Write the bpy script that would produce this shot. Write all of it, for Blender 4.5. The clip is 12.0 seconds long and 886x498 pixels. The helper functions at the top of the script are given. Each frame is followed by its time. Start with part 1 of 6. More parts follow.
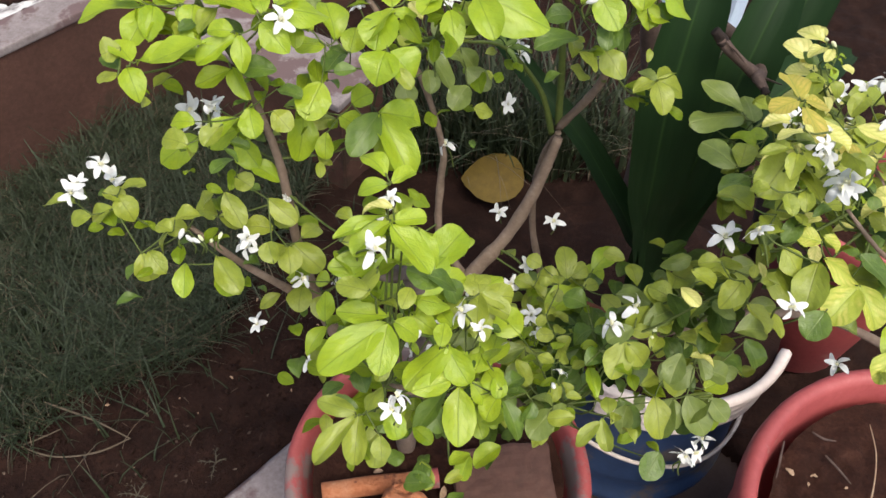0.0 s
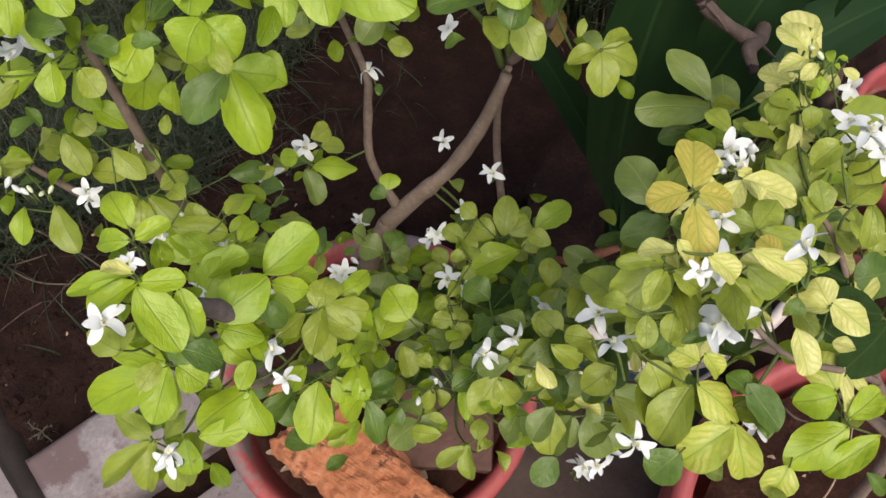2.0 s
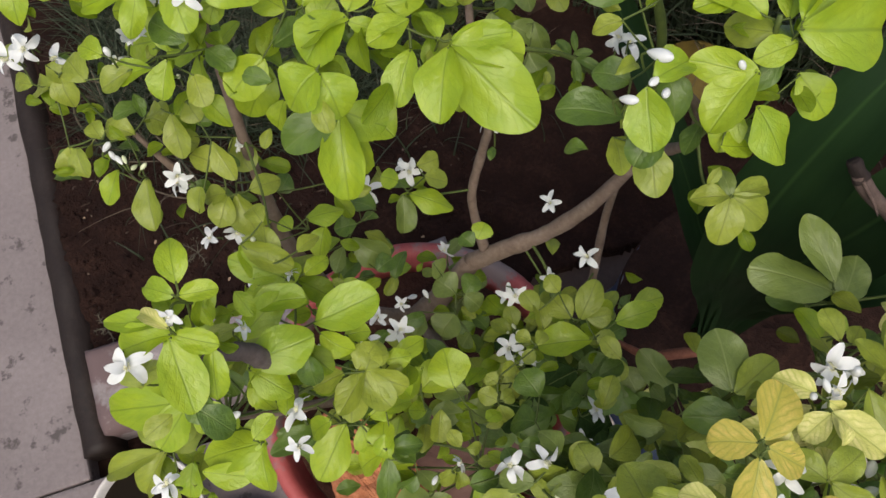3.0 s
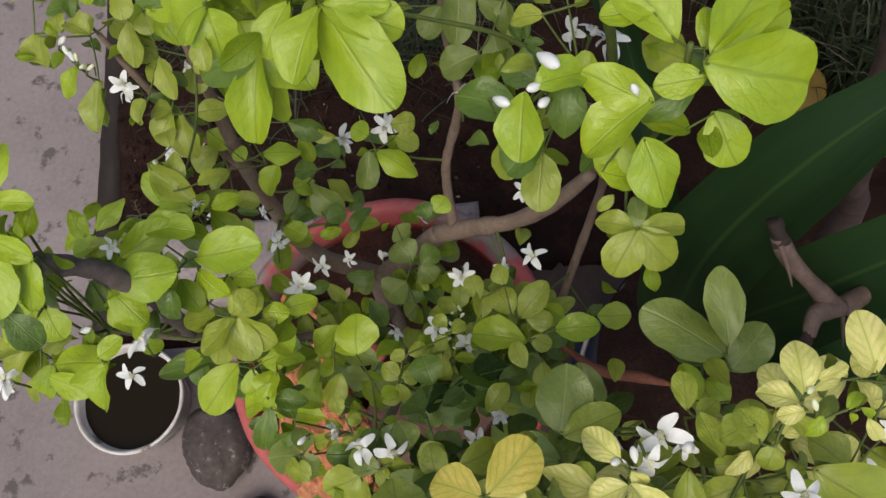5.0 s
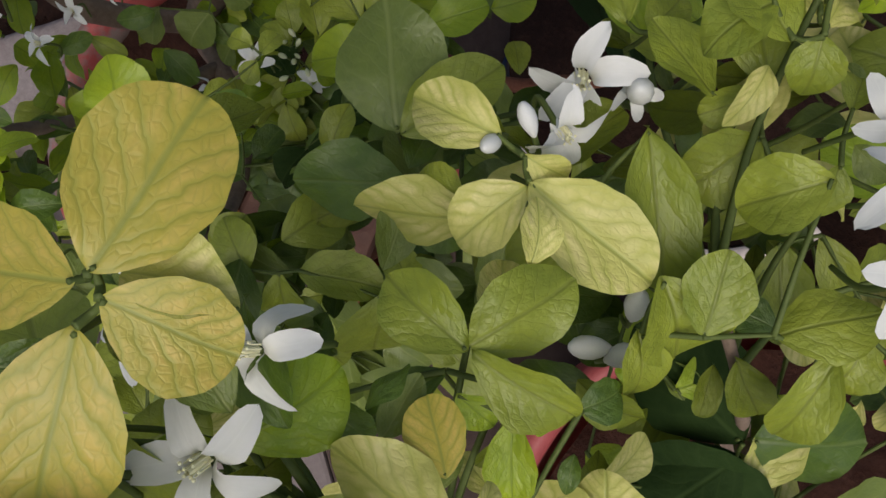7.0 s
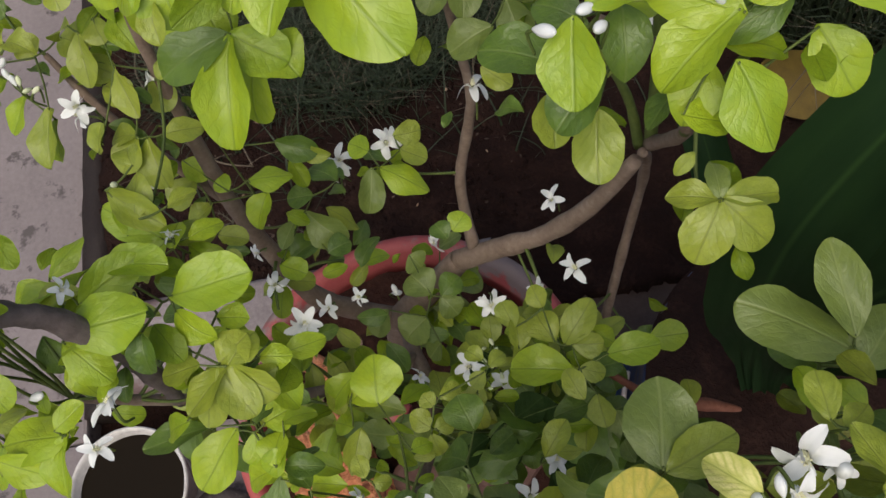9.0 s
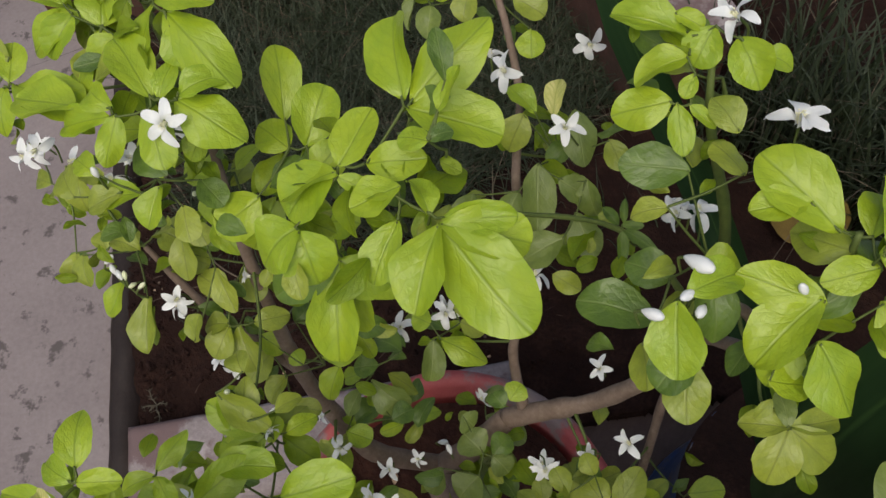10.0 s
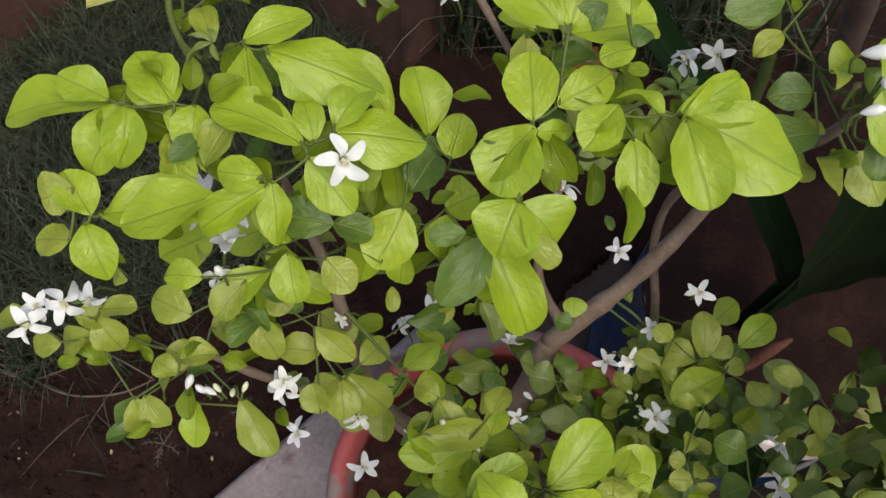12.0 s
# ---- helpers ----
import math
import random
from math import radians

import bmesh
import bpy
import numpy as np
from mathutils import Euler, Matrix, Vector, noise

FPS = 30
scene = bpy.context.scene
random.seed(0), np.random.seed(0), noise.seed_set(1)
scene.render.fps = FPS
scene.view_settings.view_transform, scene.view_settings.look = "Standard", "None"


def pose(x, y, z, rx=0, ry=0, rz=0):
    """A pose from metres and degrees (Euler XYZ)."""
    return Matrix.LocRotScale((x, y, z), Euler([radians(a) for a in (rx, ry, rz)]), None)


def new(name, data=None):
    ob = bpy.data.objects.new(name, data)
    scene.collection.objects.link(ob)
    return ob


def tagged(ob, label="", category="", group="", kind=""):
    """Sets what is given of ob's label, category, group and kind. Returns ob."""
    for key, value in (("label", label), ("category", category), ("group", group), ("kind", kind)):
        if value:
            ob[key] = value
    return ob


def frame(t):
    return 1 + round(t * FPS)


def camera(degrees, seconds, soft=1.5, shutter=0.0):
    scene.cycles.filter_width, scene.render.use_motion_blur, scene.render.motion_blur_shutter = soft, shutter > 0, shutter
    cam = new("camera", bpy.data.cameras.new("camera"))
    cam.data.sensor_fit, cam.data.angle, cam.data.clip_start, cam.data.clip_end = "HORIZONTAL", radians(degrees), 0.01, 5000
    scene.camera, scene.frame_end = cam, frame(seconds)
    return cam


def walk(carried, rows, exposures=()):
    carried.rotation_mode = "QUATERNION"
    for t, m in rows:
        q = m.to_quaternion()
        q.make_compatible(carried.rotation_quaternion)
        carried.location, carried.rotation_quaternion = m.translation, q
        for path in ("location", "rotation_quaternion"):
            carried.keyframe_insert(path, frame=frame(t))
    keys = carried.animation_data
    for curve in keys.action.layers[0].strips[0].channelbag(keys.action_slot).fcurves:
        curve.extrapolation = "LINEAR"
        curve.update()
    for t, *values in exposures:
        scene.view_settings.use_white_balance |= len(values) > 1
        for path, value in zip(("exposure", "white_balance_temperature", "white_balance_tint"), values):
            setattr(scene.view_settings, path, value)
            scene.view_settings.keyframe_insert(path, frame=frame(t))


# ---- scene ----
cam = camera(54.97, 12.0)
PATH = [
    (0, 0.0125, 0.0588, 1.2234, 38.82, -2.39, 2.08),
    (0.5, 0.0592, 0.1309, 1.2362, 33.16, -0.58, 5.83),
    (1, 0.1105, 0.1699, 1.2523, 29.53, 0.60, 8.29),
    (1.5, 0.1377, 0.2064, 1.2526, 26.64, 0.47, 8.43),
    (2, 0.1653, 0.2878, 1.2186, 23.17, -0.19, 11.57),
    (2.5, 0.1477, 0.3389, 1.2128, 20.97, -0.27, 18.86),
    (2.7, 0.1463, 0.3573, 1.2173, 20.57, -0.19, 23.17),
    (4.3, 0.2108, 0.4651, 1.2319, 18.18, 2.35, 47.64),
    (4.5, 0.2131, 0.4702, 1.2332, 18.09, 2.70, 47.35),
    (5, 0.2487, 0.4877, 1.2032, 17.08, 3.03, 44.55),
    (5.5, 0.2719, 0.4892, 1.1532, 12.95, 2.90, 40.06),
    (6, 0.2877, 0.5019, 1.0432, 5.92, 2.90, 35.45),
    (6.5, 0.2892, 0.5119, 0.9688, 0.31, 1.47, 32.89),
    (6.7, 0.2885, 0.5147, 0.9689, 0.99, 1.39, 31.65),
    (8.3, 0.2729, 0.4966, 1.0397, 15.04, 4.90, 35.93),
    (8.5, 0.2671, 0.4870, 1.0536, 16.96, 5.04, 37.23),
    (9, 0.2296, 0.4761, 1.0964, 20.92, 4.97, 39.46),
    (9.5, 0.1957, 0.4826, 1.1419, 23.79, 4.69, 40.48),
    (10, 0.1574, 0.4837, 1.1738, 25.86, 3.90, 39.57),
    (10.5, 0.0508, 0.4976, 1.1599, 26.01, 1.62, 31.01),
    (11, -0.0137, 0.4966, 1.1458, 25.60, -1.63, 18.30),
    (11.5, -0.0527, 0.4620, 1.1491, 24.93, -2.65, 10.19),
    (12, -0.0566, 0.3905, 1.1537, 24.13, -2.08, 6.40),
]
walk(cam, [(t, pose(x, y, z, rx, ry, rz)) for t, x, y, z, rx, ry, rz in PATH],
     exposures=[(0.0, 0.61), (0.5, 0.68), (1.0, 0.65), (1.5, 0.56), (2.5, 0.16), (4.5, 0.13), (5.0, 0.05), (5.8, 0.05), (6.2, -0.16), (6.6, -0.42), (7.4, -0.30), (8.5, 0.07), (9.5, -0.05), (10.5, -0.09), (11.0, -0.09), (11.5, -0.04), (12.0, 0.13)])

# ---- light: bright overcast sky, soft shade ----
SUN_EL, SUN_AZ = 62.0, 150.0
world = bpy.data.worlds.new("sky")
scene.world = world
world.use_nodes = True
sky = world.node_tree.nodes.new("ShaderNodeTexSky")
sky.sky_type, sky.sun_disc = "NISHITA", False
sky.sun_elevation, sky.sun_rotation = radians(SUN_EL), radians(SUN_AZ)
sky.air_density, sky.dust_density, sky.ozone_density = 1.0, 4.0, 1.0
world.node_tree.links.new(sky.outputs[0], world.node_tree.nodes["Background"].inputs[0])
world.node_tree.nodes["Background"].inputs[1].default_value = 0.14
sun = new("sun", bpy.data.lights.new("sun", "SUN"))
sun.data.energy, sun.data.angle, sun.data.color = 2.2, radians(50), (1.0, 0.95, 0.86)
sun.rotation_euler = (radians(90 - SUN_EL), 0, radians(180 - SUN_AZ))

# ---- materials ----
def mat(name, rough=0.8, spec=0.3):
    m = bpy.data.materials.new(name)
    m.use_nodes = True
    b = m.node_tree.nodes["Principled BSDF"]
    b.inputs["Roughness"].default_value = rough
    b.inputs["Specular IOR Level"].default_value = spec
    return m, m.node_tree, b


def node(nt, kind, **values):
    n = nt.nodes.new(kind)
    for key, value in values.items():
        n.inputs[key.replace("_", " ")].default_value = value
    return n


def ramp(nt, fac, stops):
    r = nt.nodes.new("ShaderNodeValToRGB")
    e = r.color_ramp.elements
    while len(e) < len(stops):
        e.new(0.5)
    for el, (p, c) in zip(e, stops):
        el.position, el.color = p, (*c, 1)
    nt.links.new(fac, r.inputs[0])
    return r.outputs[0]


def mix(nt, fac, a, b, blend="MIX"):
    m = nt.nodes.new("ShaderNodeMix")
    m.data_type, m.blend_type = "RGBA", blend
    for socket, value in ((m.inputs[0], fac), (m.inputs[6], a), (m.inputs[7], b)):
        if isinstance(value, (int, float)):
            socket.default_value = value
        elif isinstance(value, tuple):
            socket.default_value = (*value, 1)
        else:
            nt.links.new(value, socket)
    return m.outputs[2]


def calc(nt, op, a, b=0.0, c=0.0):
    m = nt.nodes.new("ShaderNodeMath")
    m.operation = op
    for socket, value in zip(m.inputs, (a, b, c)):
        if isinstance(value, (int, float)):
            socket.default_value = value
        else:
            nt.links.new(value, socket)
    return m.outputs[0]


def rough_surface(name, stops, scale=8.0, fine=90.0, rough=0.85, bump=0.4, spec=0.25, dirt=None, dirt_scale=4.0, dirt_from=0.55, dist=0.004):
    """Two scales of noise in the colour, fine relief, and dirt or worn patches."""
    m, nt, b = mat(name, rough, spec)
    co = nt.nodes.new("ShaderNodeTexCoord").outputs["Object"]
    n1 = node(nt, "ShaderNodeTexNoise", Scale=scale, Detail=6.0, Roughness=0.6)
    n2 = node(nt, "ShaderNodeTexNoise", Scale=fine, Detail=5.0, Roughness=0.7)
    n3 = node(nt, "ShaderNodeTexNoise", Scale=dirt_scale, Detail=7.0, Roughness=0.65)
    for n in (n1, n2, n3):
        nt.links.new(co, n.inputs["Vector"])
    both = calc(nt, "ADD", calc(nt, "MULTIPLY", n1.outputs[0], 0.55), calc(nt, "MULTIPLY", n2.outputs[0], 0.45))
    colour = ramp(nt, both, stops)
    if dirt:
        edge = ramp(nt, n3.outputs[0], [(dirt_from, (0, 0, 0)), (dirt_from + 0.06, (1, 1, 1))])
        colour = mix(nt, edge, colour, dirt)
    nt.links.new(colour, b.inputs["Base Color"])
    bp = node(nt, "ShaderNodeBump", Strength=bump, Distance=dist)
    nt.links.new(both, bp.inputs["Height"])
    nt.links.new(bp.outputs[0], b.inputs["Normal"])
    return m


def leaf_surface(name, young, old, vein, rough=0.40, veiny=0.22, glow=0.3, patch=None, spec=0.55, relief=0.34):
    """A leaf: blade tinted from plant to plant, pale or dark midrib and side veins, light coming through."""
    m, nt, b = mat(name, rough, spec)
    uv = nt.nodes.new("ShaderNodeTexCoord").outputs["UV"]
    sep = nt.nodes.new("ShaderNodeSeparateXYZ")
    nt.links.new(uv, sep.inputs[0])
    across = calc(nt, "ABSOLUTE", calc(nt, "SUBTRACT", sep.outputs[0], 0.5))
    rnd = calc(nt, "FRACT", calc(nt, "ADD", nt.nodes.new("ShaderNodeObjectInfo").outputs["Random"], nt.nodes.new("ShaderNodeNewGeometry").outputs["Random Per Island"]))
    blot = node(nt, "ShaderNodeTexNoise", Scale=4.0, Detail=3.0)
    blot.noise_dimensions = "4D"
    nt.links.new(uv, blot.inputs["Vector"])
    nt.links.new(calc(nt, "MULTIPLY", rnd, 40.0), blot.inputs["W"])
    mottle = ramp(nt, blot.outputs[0], [(0.36, (0, 0, 0)), (0.64, (1, 1, 1))])
    base = mix(nt, calc(nt, "ADD", calc(nt, "MULTIPLY", rnd, 0.5), calc(nt, "MULTIPLY", mottle, 0.5)), young, old)
    slant = calc(nt, "SUBTRACT", calc(nt, "MULTIPLY", sep.outputs[1], 5.5), calc(nt, "MULTIPLY", calc(nt, "POWER", across, 0.8), 4.5))
    saw = calc(nt, "ABSOLUTE", calc(nt, "SUBTRACT", calc(nt, "FRACT", calc(nt, "ADD", slant, calc(nt, "MULTIPLY", blot.outputs[0], 1.5))), 0.5))
    side = calc(nt, "MULTIPLY", ramp(nt, saw, [(0.0, (1, 1, 1)), (0.10, (0.45, 0.45, 0.45)), (0.34, (0, 0, 0))]), veiny)
    cells = node(nt, "ShaderNodeTexVoronoi", Scale=13.0)
    cells.feature = "DISTANCE_TO_EDGE"
    nt.links.new(uv, cells.inputs["Vector"])
    mesh_veins = calc(nt, "MULTIPLY", ramp(nt, cells.outputs["Distance"], [(0.0, (1, 1, 1)), (0.16, (0, 0, 0))]), veiny * 0.45)
    side = calc(nt, "MAXIMUM", side, mesh_veins)
    mid = calc(nt, "MULTIPLY", ramp(nt, across, [(0.008, (1, 1, 1)), (0.035, (0, 0, 0))]), 0.6)
    if patch:
        band = ramp(nt, across, [(0.05, (0, 0, 0)), (0.16, (1, 1, 1)), (0.30, (1, 1, 1)), (0.44, (0.2, 0.2, 0.2))])
        gaps = ramp(nt, saw, [(0.06, (0, 0, 0)), (0.30, (1, 1, 1))])
        wash = node(nt, "ShaderNodeTexNoise", Scale=3.4, Detail=4.0)
        wash.noise_dimensions = "4D"
        nt.links.new(uv, wash.inputs["Vector"])
        nt.links.new(calc(nt, "MULTIPLY", rnd, 70.0), wash.inputs["W"])
        amount = calc(nt, "MULTIPLY", calc(nt, "MULTIPLY", band, gaps), ramp(nt, wash.outputs[0], [(0.40, (0.1, 0.1, 0.1)), (0.60, (1, 1, 1))]))
        base = mix(nt, amount, base, patch)
    colour = mix(nt, calc(nt, "MAXIMUM", side, mid), base, vein)
    spots = node(nt, "ShaderNodeTexNoise", Scale=5.0, Detail=3.0)
    spots.noise_dimensions = "4D"
    nt.links.new(uv, spots.inputs["Vector"])
    nt.links.new(calc(nt, "MULTIPLY", rnd, 55.0), spots.inputs["W"])
    nt.links.new(calc(nt, "ADD", calc(nt, "MULTIPLY", blot.outputs[0], 0.36), rough - 0.18), b.inputs["Roughness"])
    nt.links.new(colour, b.inputs["Base Color"])
    bp = node(nt, "ShaderNodeBump", Strength=relief, Distance=0.0015)
    nt.links.new(calc(nt, "ADD", calc(nt, "MULTIPLY", calc(nt, "MAXIMUM", side, mid), -1.2), calc(nt, "MULTIPLY", spots.outputs[0], 2.4)), bp.inputs["Height"])
    nt.links.new(bp.outputs[0], b.inputs["Normal"])
    back = nt.nodes.new("ShaderNodeBsdfTranslucent")
    nt.links.new(colour, back.inputs["Color"])
    both = nt.nodes.new("ShaderNodeMixShader")
    both.inputs[0].default_value = glow
    nt.links.new(b.outputs[0], both.inputs[1])
    nt.links.new(back.outputs[0], both.inputs[2])
    nt.links.new(both.outputs[0], nt.nodes["Material Output"].inputs["Surface"])
    return m


CONCRETE = rough_surface("worn_concrete", [(0.3, (0.145, 0.12, 0.117)), (0.55, (0.20, 0.168, 0.163)), (0.75, (0.25, 0.212, 0.205))], 5, 120, 0.85, 0.3, dirt=(0.085, 0.072, 0.068), dirt_scale=22, dirt_from=0.575)
SLAB = rough_surface("grey_slab", [(0.3, (0.13, 0.105, 0.10)), (0.55, (0.235, 0.20, 0.195)), (0.75, (0.35, 0.315, 0.30))], 14, 150, 0.85, 0.5, dirt=(0.13, 0.088, 0.085), dirt_scale=8, dirt_from=0.50)
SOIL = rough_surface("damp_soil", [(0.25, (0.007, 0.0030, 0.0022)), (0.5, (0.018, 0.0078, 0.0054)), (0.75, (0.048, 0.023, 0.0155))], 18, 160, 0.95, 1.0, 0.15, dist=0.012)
EARTH = rough_surface("dry_earth", [(0.3, (0.06, 0.04, 0.03)), (0.7, (0.14, 0.10, 0.08))], 3, 60, 0.95, 0.6)
TRODDEN = rough_surface("trodden_earth", [(0.3, (0.045, 0.028, 0.022)), (0.6, (0.075, 0.05, 0.041)), (0.8, (0.11, 0.078, 0.065))], 9, 120, 0.8, 0.6, 0.3)
POT_SOIL = rough_surface("pot_soil", [(0.25, (0.013, 0.0050, 0.0034)), (0.5, (0.031, 0.0118, 0.0074)), (0.8, (0.078, 0.034, 0.022))], 26, 200, 0.95, 1.0, 0.15, dist=0.008)
WALL = rough_surface("brown_render", [(0.3, (0.040, 0.020, 0.014)), (0.55, (0.075, 0.036, 0.026)), (0.8, (0.12, 0.068, 0.05))], 6, 90, 0.9, 0.6, dirt=(0.05, 0.03, 0.02), dirt_scale=5, dirt_from=0.56)
EDGE = rough_surface("dark_plaster", [(0.3, (0.009, 0.005, 0.004)), (0.55, (0.019, 0.012, 0.009)), (0.8, (0.05, 0.035, 0.028))], 9, 110, 0.6, 0.7, 0.3)
GRAVEL = rough_surface("pale_gravel", [(0.38, (0.10, 0.09, 0.09)), (0.5, (0.45, 0.43, 0.42)), (0.62, (0.75, 0.74, 0.72))], 40, 70, 0.9, 0.8)
RED = rough_surface("red_plastic", [(0.3, (0.25, 0.046, 0.046)), (0.55, (0.34, 0.072, 0.070)), (0.8, (0.42, 0.13, 0.12))], 7, 110, 0.5, 0.15, 0.4, dirt=(0.36, 0.20, 0.165), dirt_scale=9, dirt_from=0.58)
RED_WORN = rough_surface("worn_red_paint", [(0.3, (0.27, 0.045, 0.045)), (0.6, (0.35, 0.078, 0.070)), (0.8, (0.40, 0.14, 0.12))], 7, 110, 0.6, 0.25, 0.35, dirt=(0.20, 0.145, 0.13), dirt_scale=9, dirt_from=0.50)
BRICK = rough_surface("broken_brick", [(0.28, (0.20, 0.062, 0.028)), (0.5, (0.42, 0.16, 0.075)), (0.75, (0.58, 0.31, 0.18))], 26, 130, 0.94, 1.0, 0.12, dirt=(0.17, 0.065, 0.038), dirt_scale=30, dirt_from=0.56, dist=0.008)
BROWN_TILE = rough_surface("brown_tile", [(0.3, (0.055, 0.026, 0.018)), (0.55, (0.095, 0.045, 0.032)), (0.8, (0.14, 0.075, 0.055))], 8, 70, 0.75, 0.4, 0.35)
BARK = rough_surface("grey_brown_bark", [(0.3, (0.11, 0.075, 0.055)), (0.55, (0.20, 0.145, 0.11)), (0.8, (0.31, 0.245, 0.20))], 35, 220, 0.85, 0.8, dist=0.002)
DARK_BARK = rough_surface("dark_bark", [(0.3, (0.05, 0.034, 0.028)), (0.55, (0.105, 0.072, 0.06)), (0.8, (0.19, 0.14, 0.12))], 25, 160, 0.85, 0.8, dist=0.003)
OLD_WOOD = rough_surface("weathered_wood", [(0.3, (0.06, 0.045, 0.04)), (0.55, (0.14, 0.11, 0.10)), (0.8, (0.27, 0.23, 0.21))], 20, 140, 0.9, 0.8, dist=0.003)
STONE = rough_surface("dark_stone", [(0.3, (0.025, 0.02, 0.018)), (0.55, (0.065, 0.052, 0.047)), (0.8, (0.12, 0.10, 0.09))], 14, 110, 0.85, 0.7, 0.3, dirt=(0.20, 0.175, 0.155), dirt_scale=60, dirt_from=0.585)
TIN = rough_surface("chalky_white_metal", [(0.3, (0.35, 0.32, 0.29)), (0.55, (0.55, 0.52, 0.48)), (0.8, (0.70, 0.67, 0.63))], 14, 120, 0.55, 0.25, 0.4, dirt=(0.14, 0.11, 0.09), dirt_scale=22, dirt_from=0.58)
WHITE_PLASTIC = rough_surface("white_plastic", [(0.3, (0.50, 0.42, 0.38)), (0.55, (0.62, 0.54, 0.49)), (0.8, (0.72, 0.65, 0.60))], 9, 90, 0.45, 0.1, 0.45, dirt=(0.30, 0.22, 0.18), dirt_scale=12, dirt_from=0.62)
BLUE = rough_surface("blue_plastic", [(0.3, (0.018, 0.034, 0.080)), (0.55, (0.028, 0.058, 0.135)), (0.8, (0.07, 0.09, 0.14))], 9, 90, 0.5, 0.1, 0.45, dirt=(0.10, 0.085, 0.08), dirt_scale=10, dirt_from=0.54)
DRY = rough_surface("dry_leaf_litter", [(0.3, (0.22, 0.12, 0.07)), (0.6, (0.42, 0.30, 0.20)), (0.8, (0.60, 0.50, 0.38))], 30, 120, 0.9, 0.4)
CHAFF = rough_surface("dry_chaff", [(0.36, (0.035, 0.021, 0.015)), (0.6, (0.085, 0.06, 0.044)), (0.76, (0.36, 0.30, 0.24))], 30, 120, 0.9, 0.4)
REDWOOD = rough_surface("dry_red_sheath", [(0.3, (0.11, 0.035, 0.02)), (0.55, (0.22, 0.085, 0.05)), (0.8, (0.33, 0.16, 0.10))], 30, 200, 0.8, 0.6)
YELLOW_PAINT = rough_surface("yellow_dead_leaf", [(0.3, (0.075, 0.048, 0.010)), (0.6, (0.135, 0.09, 0.015)), (0.8, (0.20, 0.14, 0.035))], 8, 90, 0.7, 0.3)
PALE_BLUE = rough_surface("pale_blue_paint", [(0.3, (0.40, 0.50, 0.62)), (0.6, (0.55, 0.65, 0.75)), (0.8, (0.70, 0.76, 0.82))], 4, 50, 0.7, 0.2)
WATER, _nt, _b = mat("dark_water", 0.22, 0.05)
_b.inputs["Base Color"].default_value = (0.011, 0.008, 0.005, 1)
LIME = leaf_surface("lime_leaf", (0.36, 0.46, 0.020), (0.25, 0.37, 0.018), (0.17, 0.25, 0.016))
OLIVE = leaf_surface("olive_leaf", (0.33, 0.38, 0.040), (0.22, 0.28, 0.030), (0.17, 0.20, 0.03))
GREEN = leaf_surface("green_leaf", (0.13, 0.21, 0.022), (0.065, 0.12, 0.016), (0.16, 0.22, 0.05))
SAGE = leaf_surface("grey_green_leaf", (0.20, 0.26, 0.048), (0.13, 0.18, 0.036), (0.26, 0.31, 0.09))
# Dark green leaf, its colour darkened further for the shade under the canopy.
SHADED_DEEP = leaf_surface("shaded_deep_green_leaf", (0.024, 0.047, 0.011), (0.015, 0.031, 0.008), (0.042, 0.07, 0.02), rough=0.72, glow=0.10, spec=0.06)
PALE = leaf_surface("pale_yellow_leaf", (0.64, 0.62, 0.20), (0.52, 0.53, 0.11), (0.30, 0.35, 0.06), veiny=0.22, patch=(0.74, 0.69, 0.27))
# Paler LIME for shrub_2: stronger light on those leaves, put into the colour.
LIT_LIME = leaf_surface("lit_lime_leaf", (0.47, 0.51, 0.070), (0.36, 0.43, 0.045), (0.23, 0.30, 0.03), patch=(0.58, 0.56, 0.12))
GOLD = leaf_surface("yellowing_leaf", (0.53, 0.44, 0.068), (0.44, 0.39, 0.052), (0.20, 0.27, 0.05), veiny=0.40, patch=(0.63, 0.49, 0.11), relief=0.18)
STRAP = leaf_surface("dark_strap_leaf", (0.012, 0.033, 0.008), (0.006, 0.021, 0.005), (0.026, 0.060, 0.014), rough=0.62, veiny=0.0, glow=0.10, spec=0.18)
BLADE = leaf_surface("grass_blade", (0.036, 0.050, 0.018), (0.012, 0.022, 0.007), (0.04, 0.06, 0.02), rough=0.6, veiny=0.0, glow=0.2)
STRAW = leaf_surface("dry_grass", (0.17, 0.13, 0.085), (0.08, 0.06, 0.038), (0.17, 0.13, 0.085), rough=0.8, veiny=0.0, glow=0.15)
PETAL = leaf_surface("white_petal", (0.81, 0.81, 0.79), (0.72, 0.73, 0.70), (0.79, 0.80, 0.77), rough=0.55, veiny=0.0, glow=0.25, relief=0.05)
BUD = leaf_surface("green_white_bud", (0.66, 0.70, 0.40), (0.72, 0.74, 0.52), (0.6, 0.64, 0.35), rough=0.5, veiny=0.0, glow=0.2, relief=0.05)
BERRY = leaf_surface("green_berry", (0.16, 0.30, 0.03), (0.13, 0.25, 0.025), (0.15, 0.28, 0.03), rough=0.4, veiny=0.0, glow=0.1, relief=0.02)
POLLEN, _nt, _b = mat("yellow_stamen", 0.7, 0.3)
_b.inputs["Base Color"].default_value = (0.78, 0.76, 0.50, 1)
TWIG = rough_surface("green_twig", [(0.3, (0.05, 0.075, 0.018)), (0.6, (0.10, 0.13, 0.03)), (0.8, (0.15, 0.17, 0.06))], 40, 200, 0.6, 0.3, dist=0.001)

